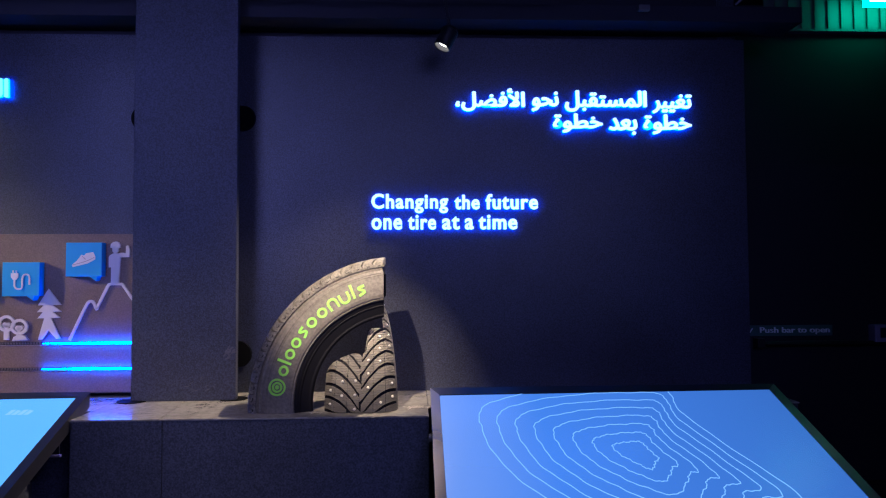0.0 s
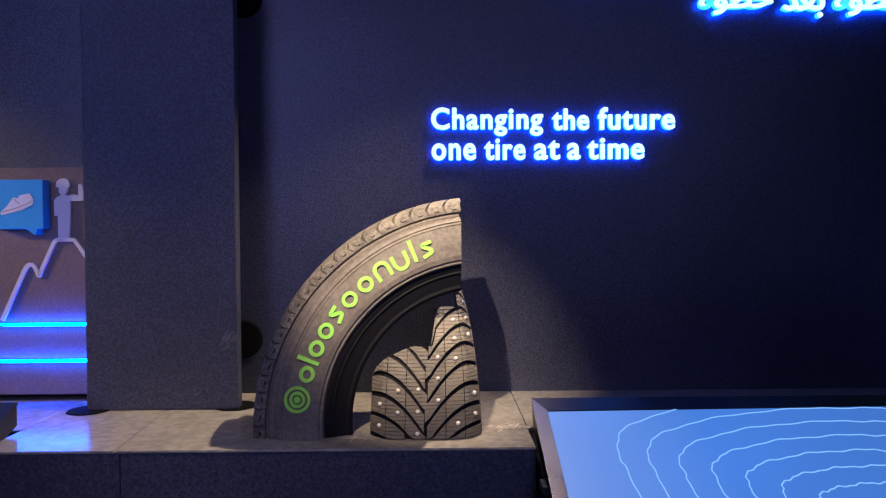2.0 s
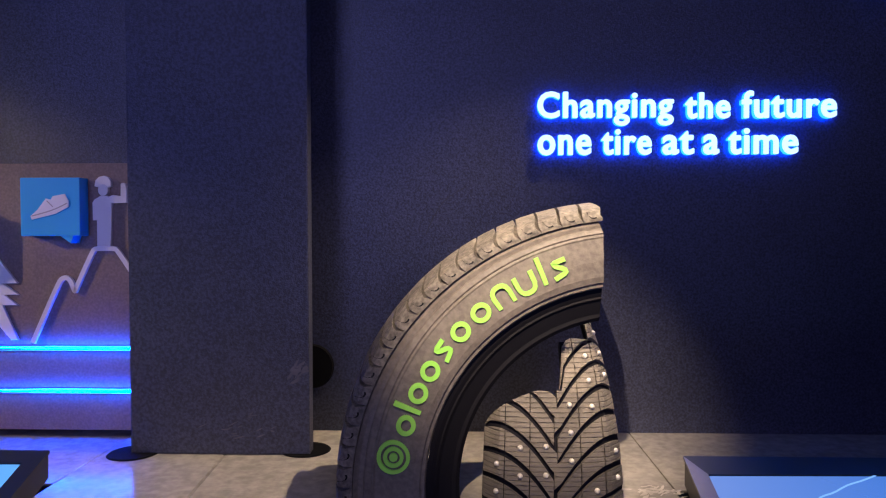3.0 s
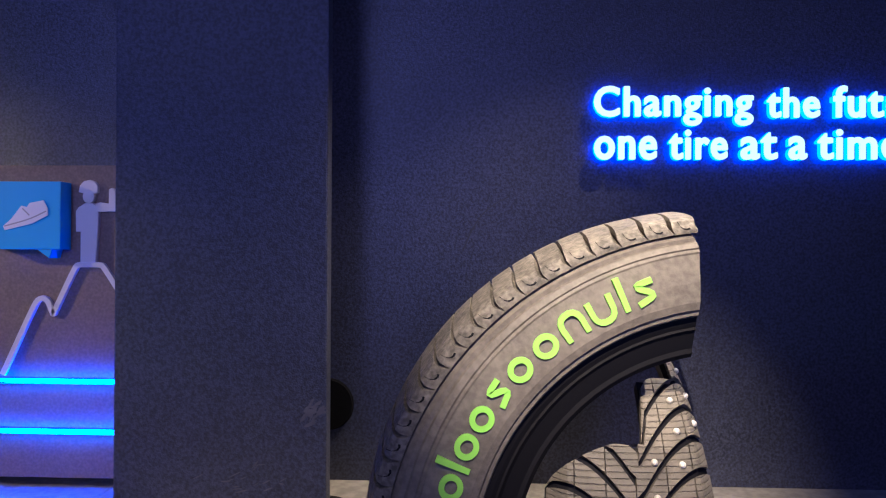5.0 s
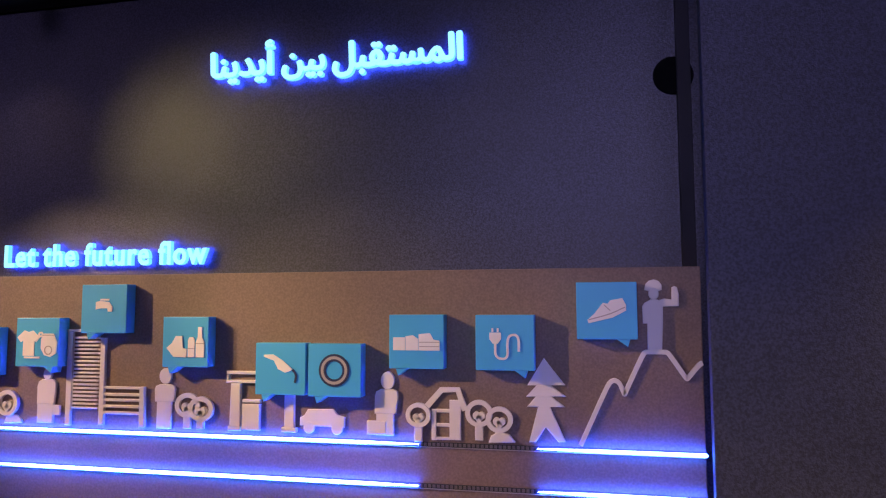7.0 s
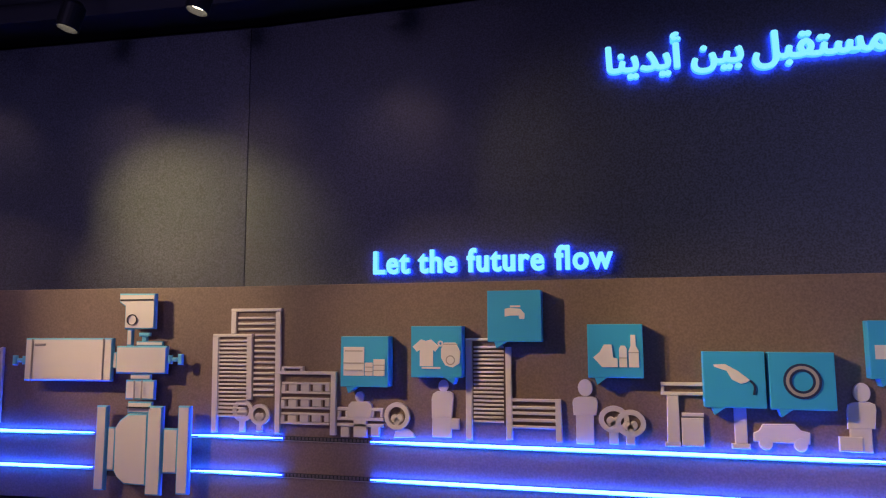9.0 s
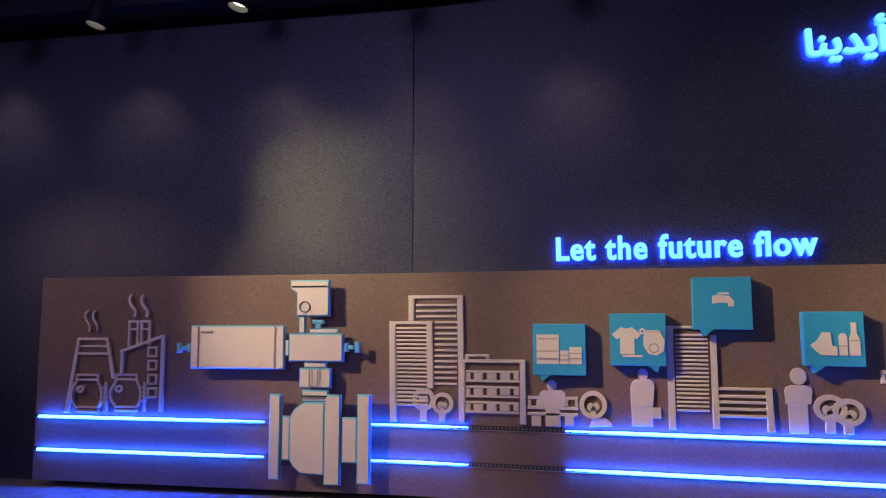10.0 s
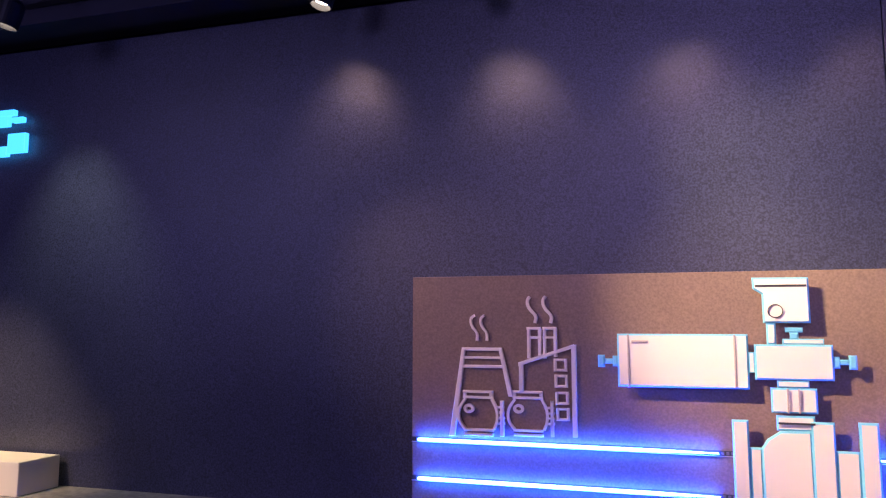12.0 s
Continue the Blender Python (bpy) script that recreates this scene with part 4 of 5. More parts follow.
begin("house_cutout", "pale grey gabled house relief with windows", "wall relief")
line("roof", 0.022, (-2.598, 1.208), (-2.533, 1.280), (-2.471, 1.282), (-2.444, 1.207))
rect("wall", -2.571, -2.553, 1.095, 1.209)
rect("wall", -2.503, -2.460, 1.098, 1.244)
rect("sill", -2.552, -2.503, 1.197, 1.210)
rect("sill", -2.553, -2.503, 1.145, 1.158)
rect("sill", -2.553, -2.503, 1.097, 1.108)

begin("tree_cutout", "pale grey round tree relief with a ring crown", "wall relief")
ring("crown", -2.392, 1.198, 0.051, 0.049, 0.017)
rect("trunk", -2.407, -2.377, 1.101, 1.151)
disc("leaf", -2.402, 1.190, 0.013, 0.015)
disc("leaf", -2.382, 1.190, 0.014, 0.014)
disc("leaf", -2.392, 1.179, 0.012, 0.015)

begin("tree_cutout", "pale grey round tree relief with a ring crown", "wall relief")
ring("crown", -2.317, 1.178, 0.050, 0.047, 0.017)
rect("trunk", -2.333, -2.303, 1.104, 1.132)
disc("leaf", -2.327, 1.171, 0.013, 0.015)
disc("leaf", -2.307, 1.171, 0.013, 0.014)
disc("leaf", -2.317, 1.160, 0.012, 0.015)

begin("bush_cutout", "pale grey half-round bush relief", "wall relief")
poly("bush", (-2.356, 1.095), (-2.348, 1.119), (-2.318, 1.135), (-2.280, 1.126), (-2.259, 1.099))

begin("pine_cutout", "pale grey pine tree relief with layered tiers", "wall relief")
poly("tier", (-2.153, 1.402), (-2.214, 1.303), (-2.078, 1.306))
poly("tier", (-2.178, 1.306), (-2.133, 1.307), (-2.075, 1.266), (-2.219, 1.263))
poly("tier", (-2.182, 1.266), (-2.129, 1.267), (-2.079, 1.229), (-2.216, 1.226))
poly("trunk", (-2.175, 1.230), (-2.134, 1.231), (-2.079, 1.106), (-2.105, 1.105), (-2.149, 1.155), (-2.185, 1.102), (-2.210, 1.101))

begin("mountain_cutout", "pale grey mountain outline relief along the panel", "wall relief")
line("ridge", 0.016, (-2.027, 1.096), (-1.982, 1.195), (-1.937, 1.292), (-1.918, 1.327), (-1.891, 1.325), (-1.874, 1.282), (-1.872, 1.278), (-1.870, 1.284), (-1.806, 1.420), (-1.798, 1.427), (-1.788, 1.428), (-1.728, 1.428), (-1.720, 1.424), (-1.665, 1.340), (-1.661, 1.336), (-1.657, 1.340), (-1.618, 1.388), (-1.608, 1.392))

begin("hiker_cutout", "pale grey hiker figure relief, plain shape", "wall relief")
poly("body", (-1.796, 1.600), (-1.776, 1.612), (-1.753, 1.612), (-1.734, 1.600), (-1.736, 1.527), (-1.741, 1.434), (-1.789, 1.434), (-1.789, 1.527), (-1.803, 1.527), (-1.804, 1.588))
poly("arm", (-1.746, 1.610), (-1.730, 1.615), (-1.704, 1.611), (-1.703, 1.654), (-1.695, 1.658), (-1.686, 1.654), (-1.680, 1.630), (-1.681, 1.588), (-1.735, 1.586))
disc("head", -1.765, 1.632, 0.018, 0.021)
poly("cap", (-1.796, 1.645), (-1.792, 1.666), (-1.780, 1.678), (-1.763, 1.682), (-1.747, 1.677), (-1.737, 1.663), (-1.737, 1.645), (-1.750, 1.639), (-1.775, 1.640))

begin("control_valve_cutout", "cream industrial control valve relief with light blue edges", "wall relief")
poly("head", (-5.729, 1.700), (-5.548, 1.698), (-5.547, 1.540), (-5.698, 1.540), (-5.699, 1.641), (-5.728, 1.661))
rect("neck", -5.689, -5.658, 1.466, 1.540)
ring("dial", -5.658, 1.582, 0.025, 0.024, 0.003)
rect("slot", -5.720, -5.557, 1.667, 1.674)
rect("knob", -5.629, -5.573, 1.508, 1.525)
rect("knob", -5.615, -5.587, 1.484, 1.508)
rect("plate", -5.639, -5.509, 1.467, 1.486)
rect("gearbox", -5.731, -5.483, 1.344, 1.466)
rect("coupling", -5.750, -5.731, 1.367, 1.438)
rect("actuator", -6.196, -5.750, 1.309, 1.501)
rect("groove", -6.160, -6.153, 1.308, 1.498)
rect("groove", -5.798, -5.791, 1.313, 1.499)
rect("nameplate", -6.144, -6.087, 1.468, 1.478)
rect("bolt", -6.267, -6.242, 1.378, 1.423)
rect("bolt", -6.242, -6.214, 1.391, 1.410)
rect("bolt", -6.214, -6.196, 1.382, 1.420)
rect("bolt", -5.483, -5.464, 1.387, 1.426)
rect("bolt", -5.464, -5.436, 1.398, 1.416)
rect("bolt", -5.436, -5.411, 1.383, 1.431)
rect("collar", -5.662, -5.561, 1.318, 1.342)
rect("stem_box", -5.684, -5.538, 1.231, 1.317)
rect("groove", -5.635, -5.629, 1.232, 1.315)
rect("groove", -5.599, -5.593, 1.233, 1.315)
rect("collar", -5.670, -5.549, 1.172, 1.223)
rect("slot", -5.666, -5.551, 1.195, 1.202)
rect("flange", -5.814, -5.760, 0.840, 1.204)
rect("pipe_neck", -5.760, -5.719, 0.922, 1.111)
poly("valve_body", (-5.722, 1.109), (-5.702, 1.141), (-5.660, 1.170), (-5.563, 1.173), (-5.561, 0.866), (-5.669, 0.869), (-5.705, 0.899), (-5.720, 0.923))
rect("flange", -5.564, -5.491, 0.827, 1.205)
rect("pipe_neck", -5.491, -5.419, 0.919, 1.111)
rect("flange", -5.419, -5.360, 0.836, 1.208)
# the valve is a thin board that stands off the panel on short spacers
for x, z in ((-6.05, 1.40), (-5.88, 1.40), (-5.61, 1.40), (-5.62, 1.62), (-5.62, 1.05), (-5.61, 1.27)):
    part("spacer", tube((x, 4.1995, z), (x, PANEL_Y - 0.0004, z), 0.012), M_DARKLINE, current[3])
for x, z0, z1, to in ((-5.787, 0.90, 1.10, -5.70), (-5.39, 0.95, 1.08, -5.46), (-5.527, 0.93, 1.12, -5.60)):
    part("backing_bar", box(min(x, to), max(x, to), 4.1995, 4.2065, z0, z1), M_DARKLINE, current[3])


# ---- blue speech bubbles with white pictures ----
BY = 4.183


def bubble(x, z, w, h, tail, label, shapes):
    b = thing("speech_bubble", "azure square speech bubble with " + label, "wall relief", (x, PANEL_Y, z - h / 2), "speech bubbles")
    board = part("board", box(x - w / 2, x + w / 2, BY, PANEL_Y - 0.0004, z - h / 2, z + h / 2, 0.003), M_BUBBLE, b)
    tx = x + tail * w * 0.27
    part("tail", prism([(tx - 0.022, z - h / 2 - 0.0005), (tx + 0.022, z - h / 2 - 0.0005), (tx + tail * 0.014, z - h / 2 - 0.026)], BY + 0.002, PANEL_Y - 0.0004), M_BUBBLE, b)
    for n, shape in enumerate(shapes):
        kind, mat, *v = shape
        f0 = BY - 0.0035 - 0.0007 * n
        px = lambda u: x + (u - 0.5) * w
        pz = lambda u: z + (0.5 - u) * h
        if kind == "r":
            bm = prism([(px(v[0]), pz(v[3])), (px(v[2]), pz(v[3])), (px(v[2]), pz(v[1])), (px(v[0]), pz(v[1]))], f0, BY - 0.0004)
        elif kind == "p":
            bm = prism([(px(a), pz(c)) for a, c in v], f0, BY - 0.0004)
        elif kind == "o":
            bm = ring_prism(px(v[0]), pz(v[1]), v[2] * w, v[2] * w, v[3] * w, f0, BY - 0.0004)
        elif kind == "l":
            bm = stroke([(px(a), pz(c)) for a, c in v[1:]], v[0] * w, f0, BY - 0.0004)
        part("picture", bm, mat, board)
    return b


W, N = M_ICON, M_NAVY
bubble(-4.565, 1.405, 0.208, 0.204, -1, "white paper stacks", [
    ("r", W, 0.07, 0.21, 0.50, 0.78), ("r", W, 0.52, 0.52, 0.68, 0.78), ("r", W, 0.70, 0.45, 0.93, 0.78), ("r", M_LINE, 0.10, 0.28, 0.47, 0.30), ("r", M_LINE, 0.07, 0.52, 0.50, 0.54),
    ("r", M_LINE, 0.52, 0.60, 0.68, 0.615), ("r", M_LINE, 0.52, 0.69, 0.68, 0.705), ("r", M_LINE, 0.70, 0.56, 0.93, 0.575), ("r", M_LINE, 0.70, 0.66, 0.93, 0.675), ("r", M_LINE, 0.10, 0.66, 0.47, 0.675)])
bubble(-4.260, 1.446, 0.211, 0.203, 1, "white shirt and toy", [
    ("p", W, (0.20, 0.26), (0.30, 0.29), (0.40, 0.26), (0.56, 0.40), (0.48, 0.50), (0.44, 0.46), (0.44, 0.78), (0.18, 0.78), (0.18, 0.46), (0.12, 0.50), (0.04, 0.40)),
    ("p", W, (0.66, 0.32), (0.88, 0.32), (0.97, 0.5), (0.95, 0.72), (0.82, 0.80), (0.68, 0.76), (0.60, 0.62), (0.60, 0.44)), ("o", W, 0.585, 0.34, 0.055, 0.03), ("r", W, 0.22, 0.795, 0.58, 0.83),
    ("o", M_LINE, 0.78, 0.66, 0.09, 0.02), ("r", M_LINE, 0.64, 0.345, 0.92, 0.36)])
bubble(-3.946, 1.585, 0.212, 0.200, -1, "a white water tap", [
    ("p", W, (0.33, 0.36), (0.42, 0.34), (0.62, 0.36), (0.70, 0.46), (0.69, 0.56), (0.60, 0.56), (0.59, 0.49), (0.44, 0.49), (0.33, 0.51)), ("r", W, 0.43, 0.295, 0.62, 0.33)])
bubble(-3.568, 1.452, 0.202, 0.199, -1, "white bottles and jars", [
    ("p", W, (0.74, 0.80), (0.74, 0.50), (0.78, 0.40), (0.78, 0.20), (0.87, 0.20), (0.87, 0.40), (0.92, 0.50), (0.92, 0.80)), ("p", W, (0.57, 0.80), (0.57, 0.46), (0.60, 0.40), (0.68, 0.40), (0.71, 0.46), (0.71, 0.80)),
    ("p", W, (0.26, 0.80), (0.10, 0.62), (0.22, 0.52), (0.30, 0.38), (0.44, 0.38), (0.46, 0.62), (0.54, 0.64), (0.54, 0.80)), ("r", M_LINE, 0.74, 0.52, 0.92, 0.535), ("r", M_LINE, 0.57, 0.62, 0.71, 0.635)])
bubble(-3.158, 1.352, 0.207, 0.198, -1, "a white fuel nozzle", [
    ("p", W, (0.17, 0.23), (0.36, 0.22), (0.56, 0.34), (0.75, 0.50), (0.70, 0.54), (0.60, 0.57), (0.46, 0.50), (0.38, 0.34), (0.18, 0.27)), ("l", N, 0.035, (0.75, 0.51), (0.83, 0.60), (0.80, 0.76))])
bubble(-2.937, 1.350, 0.212, 0.199, -1, "a dark tyre ring", [("o", N, 0.5, 0.5, 0.29, 0.13), ("o", M_LINE, 0.5, 0.5, 0.25, 0.05)])
bubble(-2.617, 1.460, 0.209, 0.199, -1, "white stacked boxes", [
    ("r", W, 0.08, 0.42, 0.30, 0.66), ("p", W, (0.31, 0.66), (0.31, 0.40), (0.44, 0.38), (0.54, 0.45), (0.54, 0.66)), ("p", W, (0.55, 0.66), (0.55, 0.36), (0.75, 0.34), (0.82, 0.46), (0.93, 0.48), (0.93, 0.66)), ("r", M_LINE, 0.56, 0.50, 0.92, 0.515), ("r", M_LINE, 0.56, 0.58, 0.92, 0.595)])
bubble(-2.288, 1.459, 0.213, 0.199, 1, "a white plug and cable", [
    ("p", W, (0.24, 0.32), (0.44, 0.32), (0.44, 0.44), (0.38, 0.52), (0.30, 0.52), (0.24, 0.44)), ("r", W, 0.28, 0.24, 0.31, 0.31), ("r", W, 0.37, 0.24, 0.40, 0.31),
    ("l", W, 0.04, (0.34, 0.52), (0.34, 0.78), (0.56, 0.80), (0.54, 0.50), (0.58, 0.36), (0.74, 0.36), (0.74, 0.66))])
bubble(-1.928, 1.573, 0.208, 0.200, 1, "a white sports shoe", [
    ("p", W, (0.18, 0.66), (0.30, 0.55), (0.44, 0.36), (0.52, 0.38), (0.56, 0.32), (0.66, 0.30), (0.76, 0.28), (0.82, 0.40), (0.82, 0.50), (0.60, 0.62), (0.20, 0.72)), ("l", M_LINE, 0.018, (0.20, 0.66), (0.56, 0.56), (0.80, 0.44)), ("l", M_LINE, 0.015, (0.46, 0.40), (0.56, 0.50))])


BENT = False
# ---- the cut tyre display ----
TX, TZ, TR = -0.062, 0.797, 0.777
THIN = 0.04
TY0, TY1 = 3.645, 4.005
CUT = -0.145
tyre = thing("tyre_section", "dusty black quarter tyre with lime green marks on the ledge", "tyre", (-0.5, 3.8, LEDGE_Z))


def at(r, a, y):
    """A point of the tyre; the worn tread sags out and down from the sidewall's circle."""
    k = min(1.0, max(0.0, (r - 0.69) / 0.07))
    return Vector((TX + r * math.cos(a) - 0.016 * k, y, max(TZ + r * math.sin(a) - 0.021 * k, LEDGE_Z + 0.001)))


def revolve(profile, a1, n=56, cut=True):
    """A closed (radius, y) profile swept about the tyre's axis, from the ledge to the upright cut."""
    bm = bmesh.new()
    rows = []
    for i in range(n + 1):
        row = []
        for r, y in profile:
            r -= THIN
            a0 = math.pi + math.asin((TZ - LEDGE_Z - 0.001) / r)
            end = math.pi / 2 + math.asin((TX - CUT) / r) if cut else a1
            a = a0 + (end - a0) * i / n
            row.append(bm.verts.new(at(r, a, y)))
        rows.append(row)
    k = len(profile)
    for a, b in zip(rows, rows[1:]):
        for j in range(k):
            bm.faces.new((a[j], a[(j + 1) % k], b[(j + 1) % k], b[j]))
    bm.faces.new(rows[0])
    bm.faces.new(rows[-1][::-1])
    return bm


SIDE = [(0.774, 3.676), (0.760, 3.664), (0.750, 3.6645), (0.746, 3.658), (0.732, 3.653), (0.728, 3.6555), (0.722, 3.652), (0.718, 3.6535), (0.66, 3.646), (0.62, 3.645), (0.604, 3.649), (0.60, 3.655), (0.592, 3.656), (0.588, 3.664)]
sidewall = part("sidewall", revolve(SIDE + [(0.588, 3.70), (0.774, 3.70)], 0), M_RUBBER, tyre, smooth=False)
part("bead", revolve([(0.587, 3.668), (0.575, 3.672), (0.565, 3.678), (0.560, 3.676), (0.552, 3.684), (0.53, 3.694), (0.518, 3.70), (0.508, 3.699), (0.498, 3.708), (0.498, 3.725), (0.51, 3.735), (0.587, 3.735)], 0), M_NEAR_BLACK, tyre, "black inner bead of the tyre")
part("carcass", revolve([(0.774, 3.7005), (0.794, 3.70), (0.806, 3.96), (0.775, 3.975), (0.70, 3.99), (0.60, 3.99), (0.60, 3.975), (0.70, 3.972), (0.725, 3.95), (0.725, 3.7005)], 0), M_NEAR_BLACK, tyre)

# shoulder lugs round the tread edge, parted by narrow curved slots, each with a dark strip for a hooked cut
LUGS = 20
A_END, A_LOW = math.pi / 2 + math.asin((TX - CUT - 0.016) / TR), math.pi + math.asin((TZ - LEDGE_Z - 0.003) / TR)
LUG_PROFILE = [(0.7745, 3.664), (0.786, 3.6655), (0.797, 3.669), (0.809, 3.677), (0.818, 3.702), (0.827, 3.76), (0.836, 3.85), (0.836, 3.925), (0.800, 3.93), (0.774, 3.6995)]
LUG_LEAN = [0.0, 0.0, 0.002, 0.006, 0.012, 0.022, 0.032, 0.036, 0.036, 0.0]
for i in range(LUGS):
    step = (A_LOW - A_END) / LUGS
    a0, a1 = A_LOW - step * (i + 0.02), A_LOW - step * (i + 1.0)
    bm = bmesh.new()
    rows = []
    for q in range(6):
        row = []
        for n, ((r, y), d) in enumerate(zip(LUG_PROFILE, LUG_LEAN)):
            slot = 0.0 if n in (0, 9) else 0.10 if n == 1 or n > 4 else 0.16
            f = min(q / 5, 1 - slot)
            a = a0 + (a1 - a0) * f
            row.append(bm.verts.new(at(r - THIN, max(a - d, A_END - 0.004), y)))
        rows.append(row)
    k = len(LUG_PROFILE)
    for p, q in zip(rows, rows[1:]):
        for j in range(k):
            bm.faces.new((p[j], p[(j + 1) % k], q[(j + 1) % k], q[j]))
    bm.faces.new(rows[0])
    bm.faces.new(rows[-1][::-1])
    for v in bm.verts:
        v.co.x = min(v.co.x, CUT)
    lug = part("tread_lug", bm, M_TREAD, tyre)
    # hooked cut as a raised strip, its shade put into the near-black colour
    hook = bmesh.new()
    spine = [(0.30, 0.8085, 3.6745), (0.34, 0.797, 3.6675), (0.40, 0.789, 3.6645), (0.52, 0.787, 3.6640), (0.64, 0.789, 3.6645)]
    rows = []
    for f, r, y in spine:
        a = a0 + (a1 - a0) * f
        rows.append([hook.verts.new(at(r + w - THIN, max(a, A_END), y + h)) for w, h in ((-0.0022, 0.0), (0.0022, 0.0008), (0.0022, 0.006), (-0.0022, 0.006))])
    for p, q in zip(rows, rows[1:]):
        for j in range(4):
            hook.faces.new((p[j], p[(j + 1) % 4], q[(j + 1) % 4], q[j]))
    hook.faces.new(rows[0])
    hook.faces.new(rows[-1][::-1])
    for v in hook.verts:
        v.co.x = min(v.co.x, CUT)
    part("hooked_dark_strip", hook, M_NEAR_BLACK, lug)


# green mark: plain shapes along the sidewall
def on_wall(bm):
    """Bends a flat shape (x along the arc in metres, z out from the mid radius) onto the sidewall."""
    for v in bm.verts:
        r = 0.628 + v.co.z
        a = math.pi - v.co.x / 0.628
        v.co = Vector((TX + r * math.cos(a), v.co.y, TZ + r * math.sin(a)))
    return bm


GY0, GY1 = 3.641, 3.656
for rr, w in ((0.044, 0.010), (0.027, 0.010), (0.011, 0.0105)):
    part("green_mark", on_wall(ring_prism(0.096, 0.010, rr, rr, w, GY0, GY1, 36)), M_GREEN, sidewall, "lime green round mark")
MARKS = [("o", 0.185), ("i", 0.230), ("o", 0.277), ("o", 0.344), ("x", 0.409), ("o", 0.476), ("o", 0.549), ("n", 0.620), ("u", 0.689), ("i", 0.738), ("x", 0.785)]
for kind, s in MARKS:
    if kind == "o":
        bm = ring_prism(s, -0.004, 0.028, 0.026, 0.0125, GY0, GY1, 28)
    elif kind == "i":
        bm = stroke([(s, -0.03), (s, 0.045)], 0.0125, GY0, GY1, 1)
    elif kind == "n":
        bm = stroke([(s - 0.023, -0.03), (s - 0.023, 0.024), (s + 0.023, 0.024), (s + 0.023, -0.03)], 0.0125, GY0, GY1)
    elif kind == "u":
        bm = stroke([(s - 0.023, 0.022), (s - 0.023, -0.03), (s + 0.023, -0.03), (s + 0.023, 0.022)], 0.0125, GY0, GY1)
    else:
        bm = stroke([(s + 0.02, 0.018), (s - 0.024, 0.014), (s + 0.026, -0.014), (s - 0.02, -0.026)], 0.0125, GY0, GY1)
    part("green_mark", on_wall(bm), M_GREEN, sidewall)

# upright tread piece with studs
UX0, UX1, UY, UR = -0.458, -0.080, 3.637, 0.62
tread = thing("tread_section", "cut piece of studded winter tyre tread standing on the ledge", "tyre", (-0.27, 3.7, LEDGE_Z))


def wrap(u, s, lift=0.0):
    """A point of the tread: u across (0 to 1), s up along the arc in metres, lift out from the base."""
    edge = abs(2 * u - 1)
    r = UR - 0.012 + lift - 0.03 * edge ** 3 - 0.03 * max(0, edge - 0.8) * 5 * edge
    a = s / UR
    squeeze = 1 - 0.06 * (s / 0.5) ** 2
    east = max(0.0, 2 * u - 1)
    x = (UX0 + UX1) / 2 + (u - 0.5) * (UX1 - UX0) * squeeze + 0.012 * (s / 0.5) * (1 - east) - 0.036 * east * max(0.0, s / 0.6) ** 1.5
    return Vector((x, UY + UR - r * math.cos(a), LEDGE_Z + 0.002 + r * math.sin(a)))


def top_of(u):
    return 0.225 + 0.085 * min(1.0, u / 0.35) ** 0.55 if u < 0.57 else 0.47 if u < 0.86 else 0.80


def shell(u0, u1):
    bm = bmesh.new()
    nu, ns = 10, 16
    outer = [[bm.verts.new(wrap(u0 + (u1 - u0) * i / nu, (top_of(u0 + (u1 - u0) * i / nu) - 0.005) * j / ns)) for i in range(nu + 1)] for j in range(ns + 1)]
    inner = [[bm.verts.new(wrap(u0 + (u1 - u0) * i / nu, (top_of(u0 + (u1 - u0) * i / nu) - 0.005) * j / ns, -0.03)) for i in range(nu + 1)] for j in range(ns + 1)]
    for j in range(ns):
        for i in range(nu):
            bm.faces.new((outer[j][i], outer[j][i + 1], outer[j + 1][i + 1], outer[j + 1][i]))
            bm.faces.new((inner[j][i], inner[j + 1][i], inner[j + 1][i + 1], inner[j][i + 1]))
        for i in (0, nu):
            bm.faces.new((outer[j][i], outer[j + 1][i], inner[j + 1][i], inner[j][i]))
    for j in (0, ns):
        for i in range(nu):
            bm.faces.new((outer[j][i], outer[j][i + 1], inner[j][i + 1], inner[j][i]))
    return bm


# base is near-black against the paler tread blocks
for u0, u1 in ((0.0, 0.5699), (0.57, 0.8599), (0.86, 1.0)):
    part("tread_base", shell(u0, u1), M_NEAR_BLACK, tread)
cheek = bmesh.new()
rows = []
for j in range(13):
    p = wrap(1.0, 0.79 * j / 12, -0.004)
    depth = 0.16 - 0.08 * j / 12
    rows.append([cheek.verts.new(p + Vector(d)) for d in ((-0.012, 0.004, 0), (0.004, 0.010, 0), (0.006, depth * 0.6, -0.004), (-0.004, depth, -0.008), (-0.014, depth, -0.008))])
for a, c in zip(rows, rows[1:]):
    for i in range(5):
        cheek.faces.new((a[i], a[(i + 1) % 5], c[(i + 1) % 5], c[i]))
cheek.faces.new(rows[0])
cheek.faces.new(rows[-1][::-1])
for v in cheek.verts:
    v.co.z = max(v.co.z, LEDGE_Z + 0.001)
part("side_cheek", cheek, M_RUBBER, tread, smooth=True)


def chevron(u):
    c = 1 - abs(2 * u - 1)
    return -0.15 * c ** 2


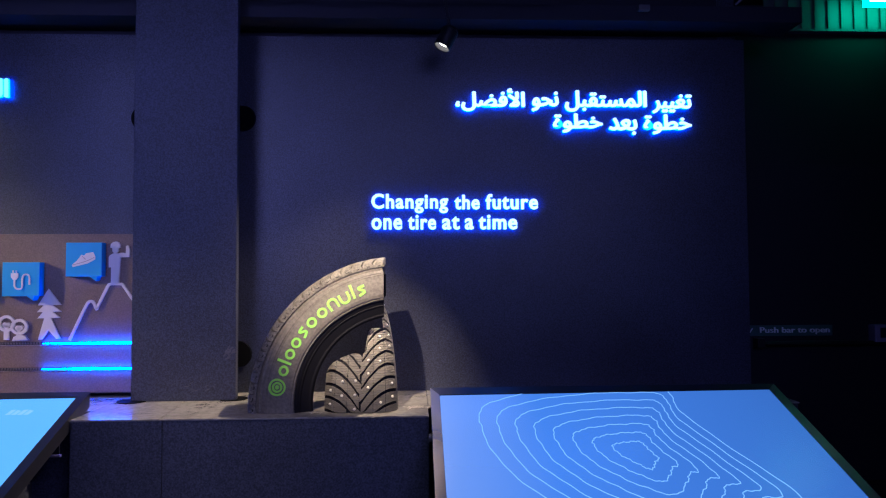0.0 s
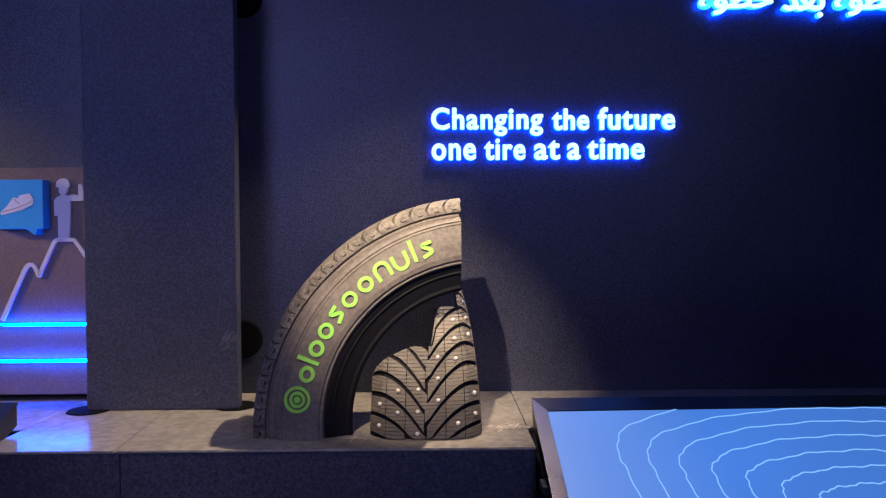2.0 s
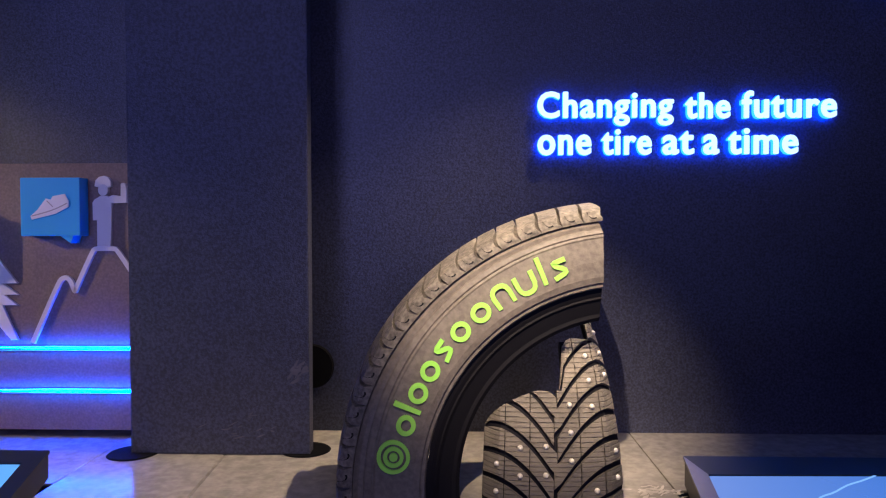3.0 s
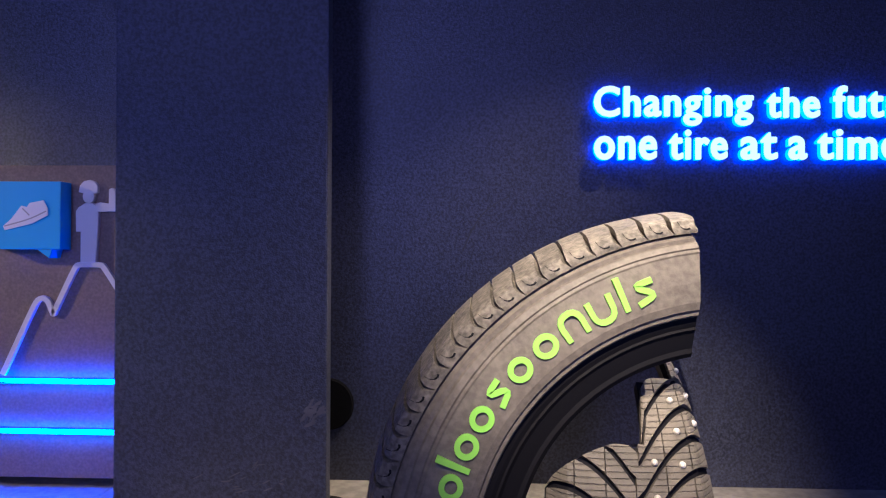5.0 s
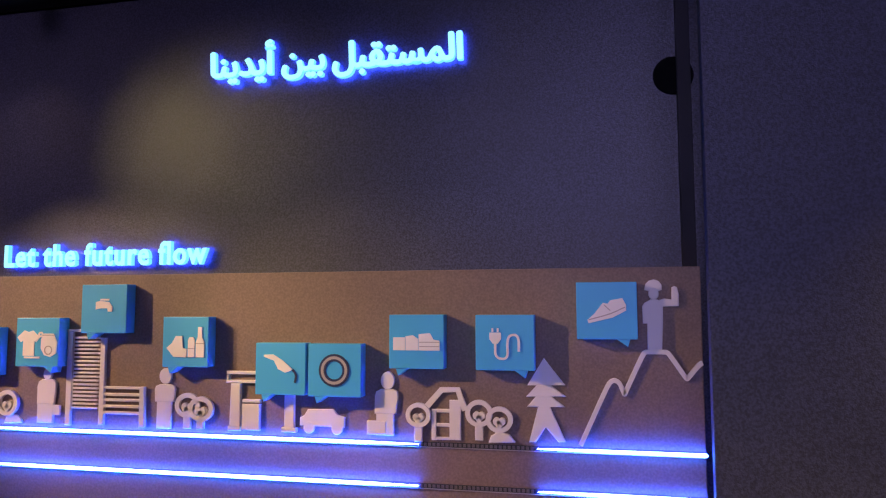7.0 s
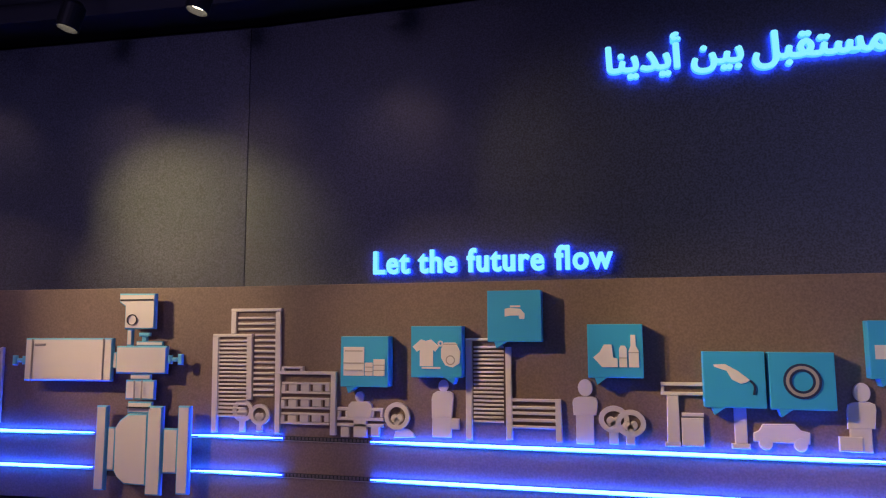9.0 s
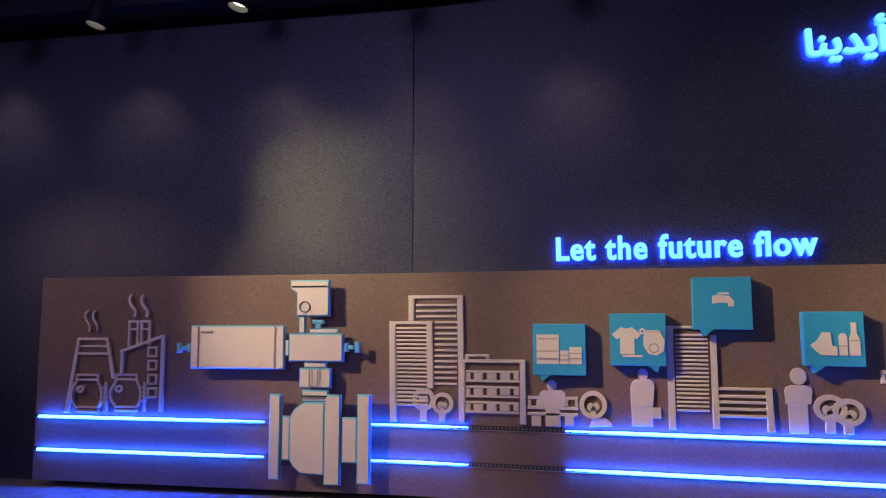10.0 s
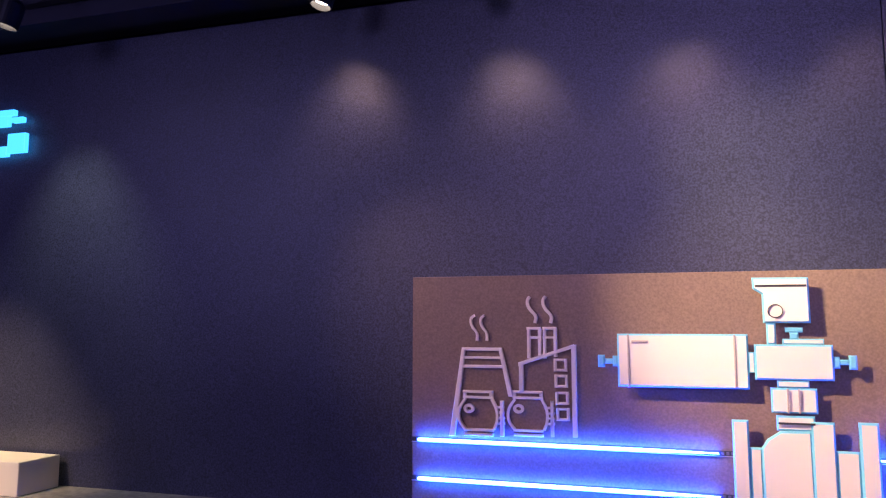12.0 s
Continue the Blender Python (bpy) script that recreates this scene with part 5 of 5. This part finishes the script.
COLS = [(0.0, 0.14), (0.147, 0.315), (0.322, 0.497), (0.503, 0.678), (0.685, 0.853), (0.86, 1.0)]
PITCH = 0.072
studs = []
for row in range(-1, 16):
    for ci, (u0, u1) in enumerate(COLS):
        off = 0.036 if ci >= 3 else 0.0
        s_of = lambda u, q: (row + q) * PITCH + chevron(u) + 0.02 + off
        um = (u0 + u1) / 2
        limit = top_of(um)
        if s_of(um, 0.86) < 0.012 or s_of(um, 0.1) > limit - 0.004:
            continue
        if ci in (2, 3):
            swing = 0.012 if row % 2 else -0.012
            u0, u1 = (u0, u1 + swing) if ci == 2 else (u0 + swing, u1)
        bm = bmesh.new()
        nu = 4
        grid = {}
        for lift in (0, 1):
            for i in range(nu + 1):
                for j in range(3):
                    u = u0 + (u1 - u0) * i / nu
                    s = min(max(s_of(u, 0.77 * j / 2), 0.001), top_of(min(max(u, u0 + 0.001), u1 - 0.001)))
                    grid[lift, i, j] = bm.verts.new(wrap(u, s, 0.014 if lift else -0.004))
        for i in range(nu):
            for j in range(2):
                bm.faces.new([grid[1, a, b] for a, b in ((i, j), (i + 1, j), (i + 1, j + 1), (i, j + 1))])
            for j in (0, 2):
                bm.faces.new((grid[0, i, j], grid[0, i + 1, j], grid[1, i + 1, j], grid[1, i, j]))
        for j in range(2):
            for i in (0, nu):
                bm.faces.new((grid[0, i, j], grid[0, i, j + 1], grid[1, i, j + 1], grid[1, i, j]))
        bmesh.ops.remove_doubles(bm, verts=bm.verts, dist=1e-5)
        block = part("tread_block", bm, M_SIPE, tread)
        if (row * 2 + ci * 3) % 5 in (0, 2, 3) and 0.02 < s_of(um, 0.4) < limit - 0.02:
            studs.append((block, wrap(um + 0.02, s_of(um, 0.4), 0.015)))
for block, c in studs:
    bm = bmesh.new()
    bmesh.ops.create_icosphere(bm, subdivisions=2, radius=0.0075, matrix=Matrix.Translation(c))
    part("stud", bm, M_STUD, block)


# ---- scuffs and dust ----
def scuff(name, label, centre, spread, n, flat, mat, width=0.004, seed=1):
    """A patch of thin irregular smears on an upright face (flat=False) or on the ledge."""
    rng = random.Random(seed)
    bm = bmesh.new()
    for k in range(n):
        cx, cy = rng.gauss(0, spread[0]), rng.gauss(0, spread[1])
        a, l = rng.uniform(-0.3, 1.2), rng.uniform(0.006, 0.022)
        w = width * rng.uniform(0.4, 1.2)
        pts = [(-l, -w * 0.2), (-l * 0.4, -w), (l * 0.5, -w * 0.8), (l, 0.1 * w), (l * 0.3, w), (-l * 0.6, w * 0.7)]
        vs = []
        for px, py in pts:
            qx, qy = cx + px * math.cos(a) - py * math.sin(a), cy + px * math.sin(a) + py * math.cos(a)
            vs.append(bm.verts.new((centre[0] + qx, centre[1] + qy, centre[2] + 0.0006 + 0.00008 * k) if flat else (centre[0] + qx, centre[1] - 0.0006 - 0.00008 * k, centre[2] + qy)))
        bm.faces.new(vs)
    return tagged(part(name, bm, mat), label, "scuff", "", "stuff")


scuff("scuff_marks", "pale scuff marks on the dark column", (-1.048, COLUMN_Y, 1.036), (0.014, 0.016), 26, False, M_SCUFF, 0.005, 1)
scuff("scuff_marks", "faint pale scuffs low on the dark column", (-1.25, COLUMN_Y, 0.85), (0.05, 0.02), 16, False, M_SCUFF, 0.002, 2)
scuff("dust_smears", "pale dust smears on the grey ledge beside the tyre", (0.02, 3.78, LEDGE_Z), (0.035, 0.02), 50, True, M_DUST, 0.005, 3)
scuff("dust_smears", "pale dust between the tyre pieces on the ledge", (-0.50, 3.66, LEDGE_Z), (0.02, 0.01), 26, True, M_DUST, 0.004, 4)
arc = tagged(part("wall_scratch", stroke([(-0.505, 1.644), (-0.557, 1.617), (-0.595, 1.58), (-0.624, 1.528), (-0.647, 1.472)], 0.004, WALL_Y - 0.0008, WALL_Y - 0.0001), M_SCRATCH), "thin dark curved scratch on the wall above the tyre", "scratch", "", "stuff")


# ---- spot lamps on their tracks ----
def spot_head(eye, target, lit=True):
    """A short cylinder head with a bright lens, on a stem up to the track."""
    e, d = Vector(eye), (Vector(target) - Vector(eye)).normalized()
    lamp = thing("spot_lamp", "small black cylindrical track spotlight with bright lens, from the real and added fill rows", "spotlight", eye, "track spotlights")
    turn = d.to_track_quat("-Z", "Y").to_matrix().to_4x4()
    bm = bmesh.new()
    prof = [(0.047, 0.0), (0.05, 0.004), (0.05, 0.11), (0.036, 0.13), (0.0, 0.13)]
    rows = [[bm.verts.new((r * math.cos(i * math.pi / 12), r * math.sin(i * math.pi / 12), z)) for i in range(24)] for r, z in prof[:-1]]
    rows += [[bm.verts.new((0.043 * math.cos(i * math.pi / 12), 0.043 * math.sin(i * math.pi / 12), z)) for i in range(24)] for z in (0.001, 0.03)][::1]
    order = [rows[5], rows[4], rows[0], rows[1], rows[2], rows[3]]
    for a, b in zip(order, order[1:]):
        for i in range(24):
            bm.faces.new((a[i], a[(i + 1) % 24], b[(i + 1) % 24], b[i]))
    bm.faces.new(rows[3])
    bmesh.ops.transform(bm, matrix=Matrix.Translation(e + d * 0.02) @ turn, verts=bm.verts)
    housing = part("housing", bm, M_LAMP, lamp)
    bm = bmesh.new()
    bmesh.ops.create_cone(bm, cap_ends=True, segments=24, radius1=0.042, radius2=0.042, depth=0.004)
    bmesh.ops.transform(bm, matrix=Matrix.Translation(e - d * 0.012) @ turn, verts=bm.verts)
    part("lens", bm, G_LAMP, housing, "bright warm white lens")
    up = e - d * 0.09
    part("stem", tube(up, (e.x, e.y, TRACK_Z + 0.002), 0.01), M_LAMP, lamp)
    return lamp


TRACK_Z = 3.12
BENT = False
# the added fill spots get heads too, though no lamp is known there
for eye, target, *rest in KEY_FILL_SPOTS:
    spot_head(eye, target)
for wx in WASH_X:
    spot_head((wx, WASH_Y, WASH_Z), (wx - 0.10, WASH_Y - 0.06, WASH_Z - 0.5))
spot_head((-8.8, 3.62, 2.89), (-8.9, 3.56, 2.39))
# the track at y -1.2 is added only to carry the fill heads
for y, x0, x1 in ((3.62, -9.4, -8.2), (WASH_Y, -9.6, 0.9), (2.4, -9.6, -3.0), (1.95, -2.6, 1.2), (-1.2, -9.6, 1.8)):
    tr = tagged(part("lighting_track", box(x0, x1, y - 0.018, y + 0.018, TRACK_Z + 0.001, TRACK_Z + 0.03, 0.003), M_LAMP), "black lighting track hung under the ceiling, from the real and added fill rows", "lighting track")
    for k in range(5):
        hx = x0 + 0.1 + (x1 - x0 - 0.2) * k / 4
        part("hanger", tube((hx, y, TRACK_Z + 0.03), (hx, y, RZ1), 0.006, 8), M_LAMP, tr)
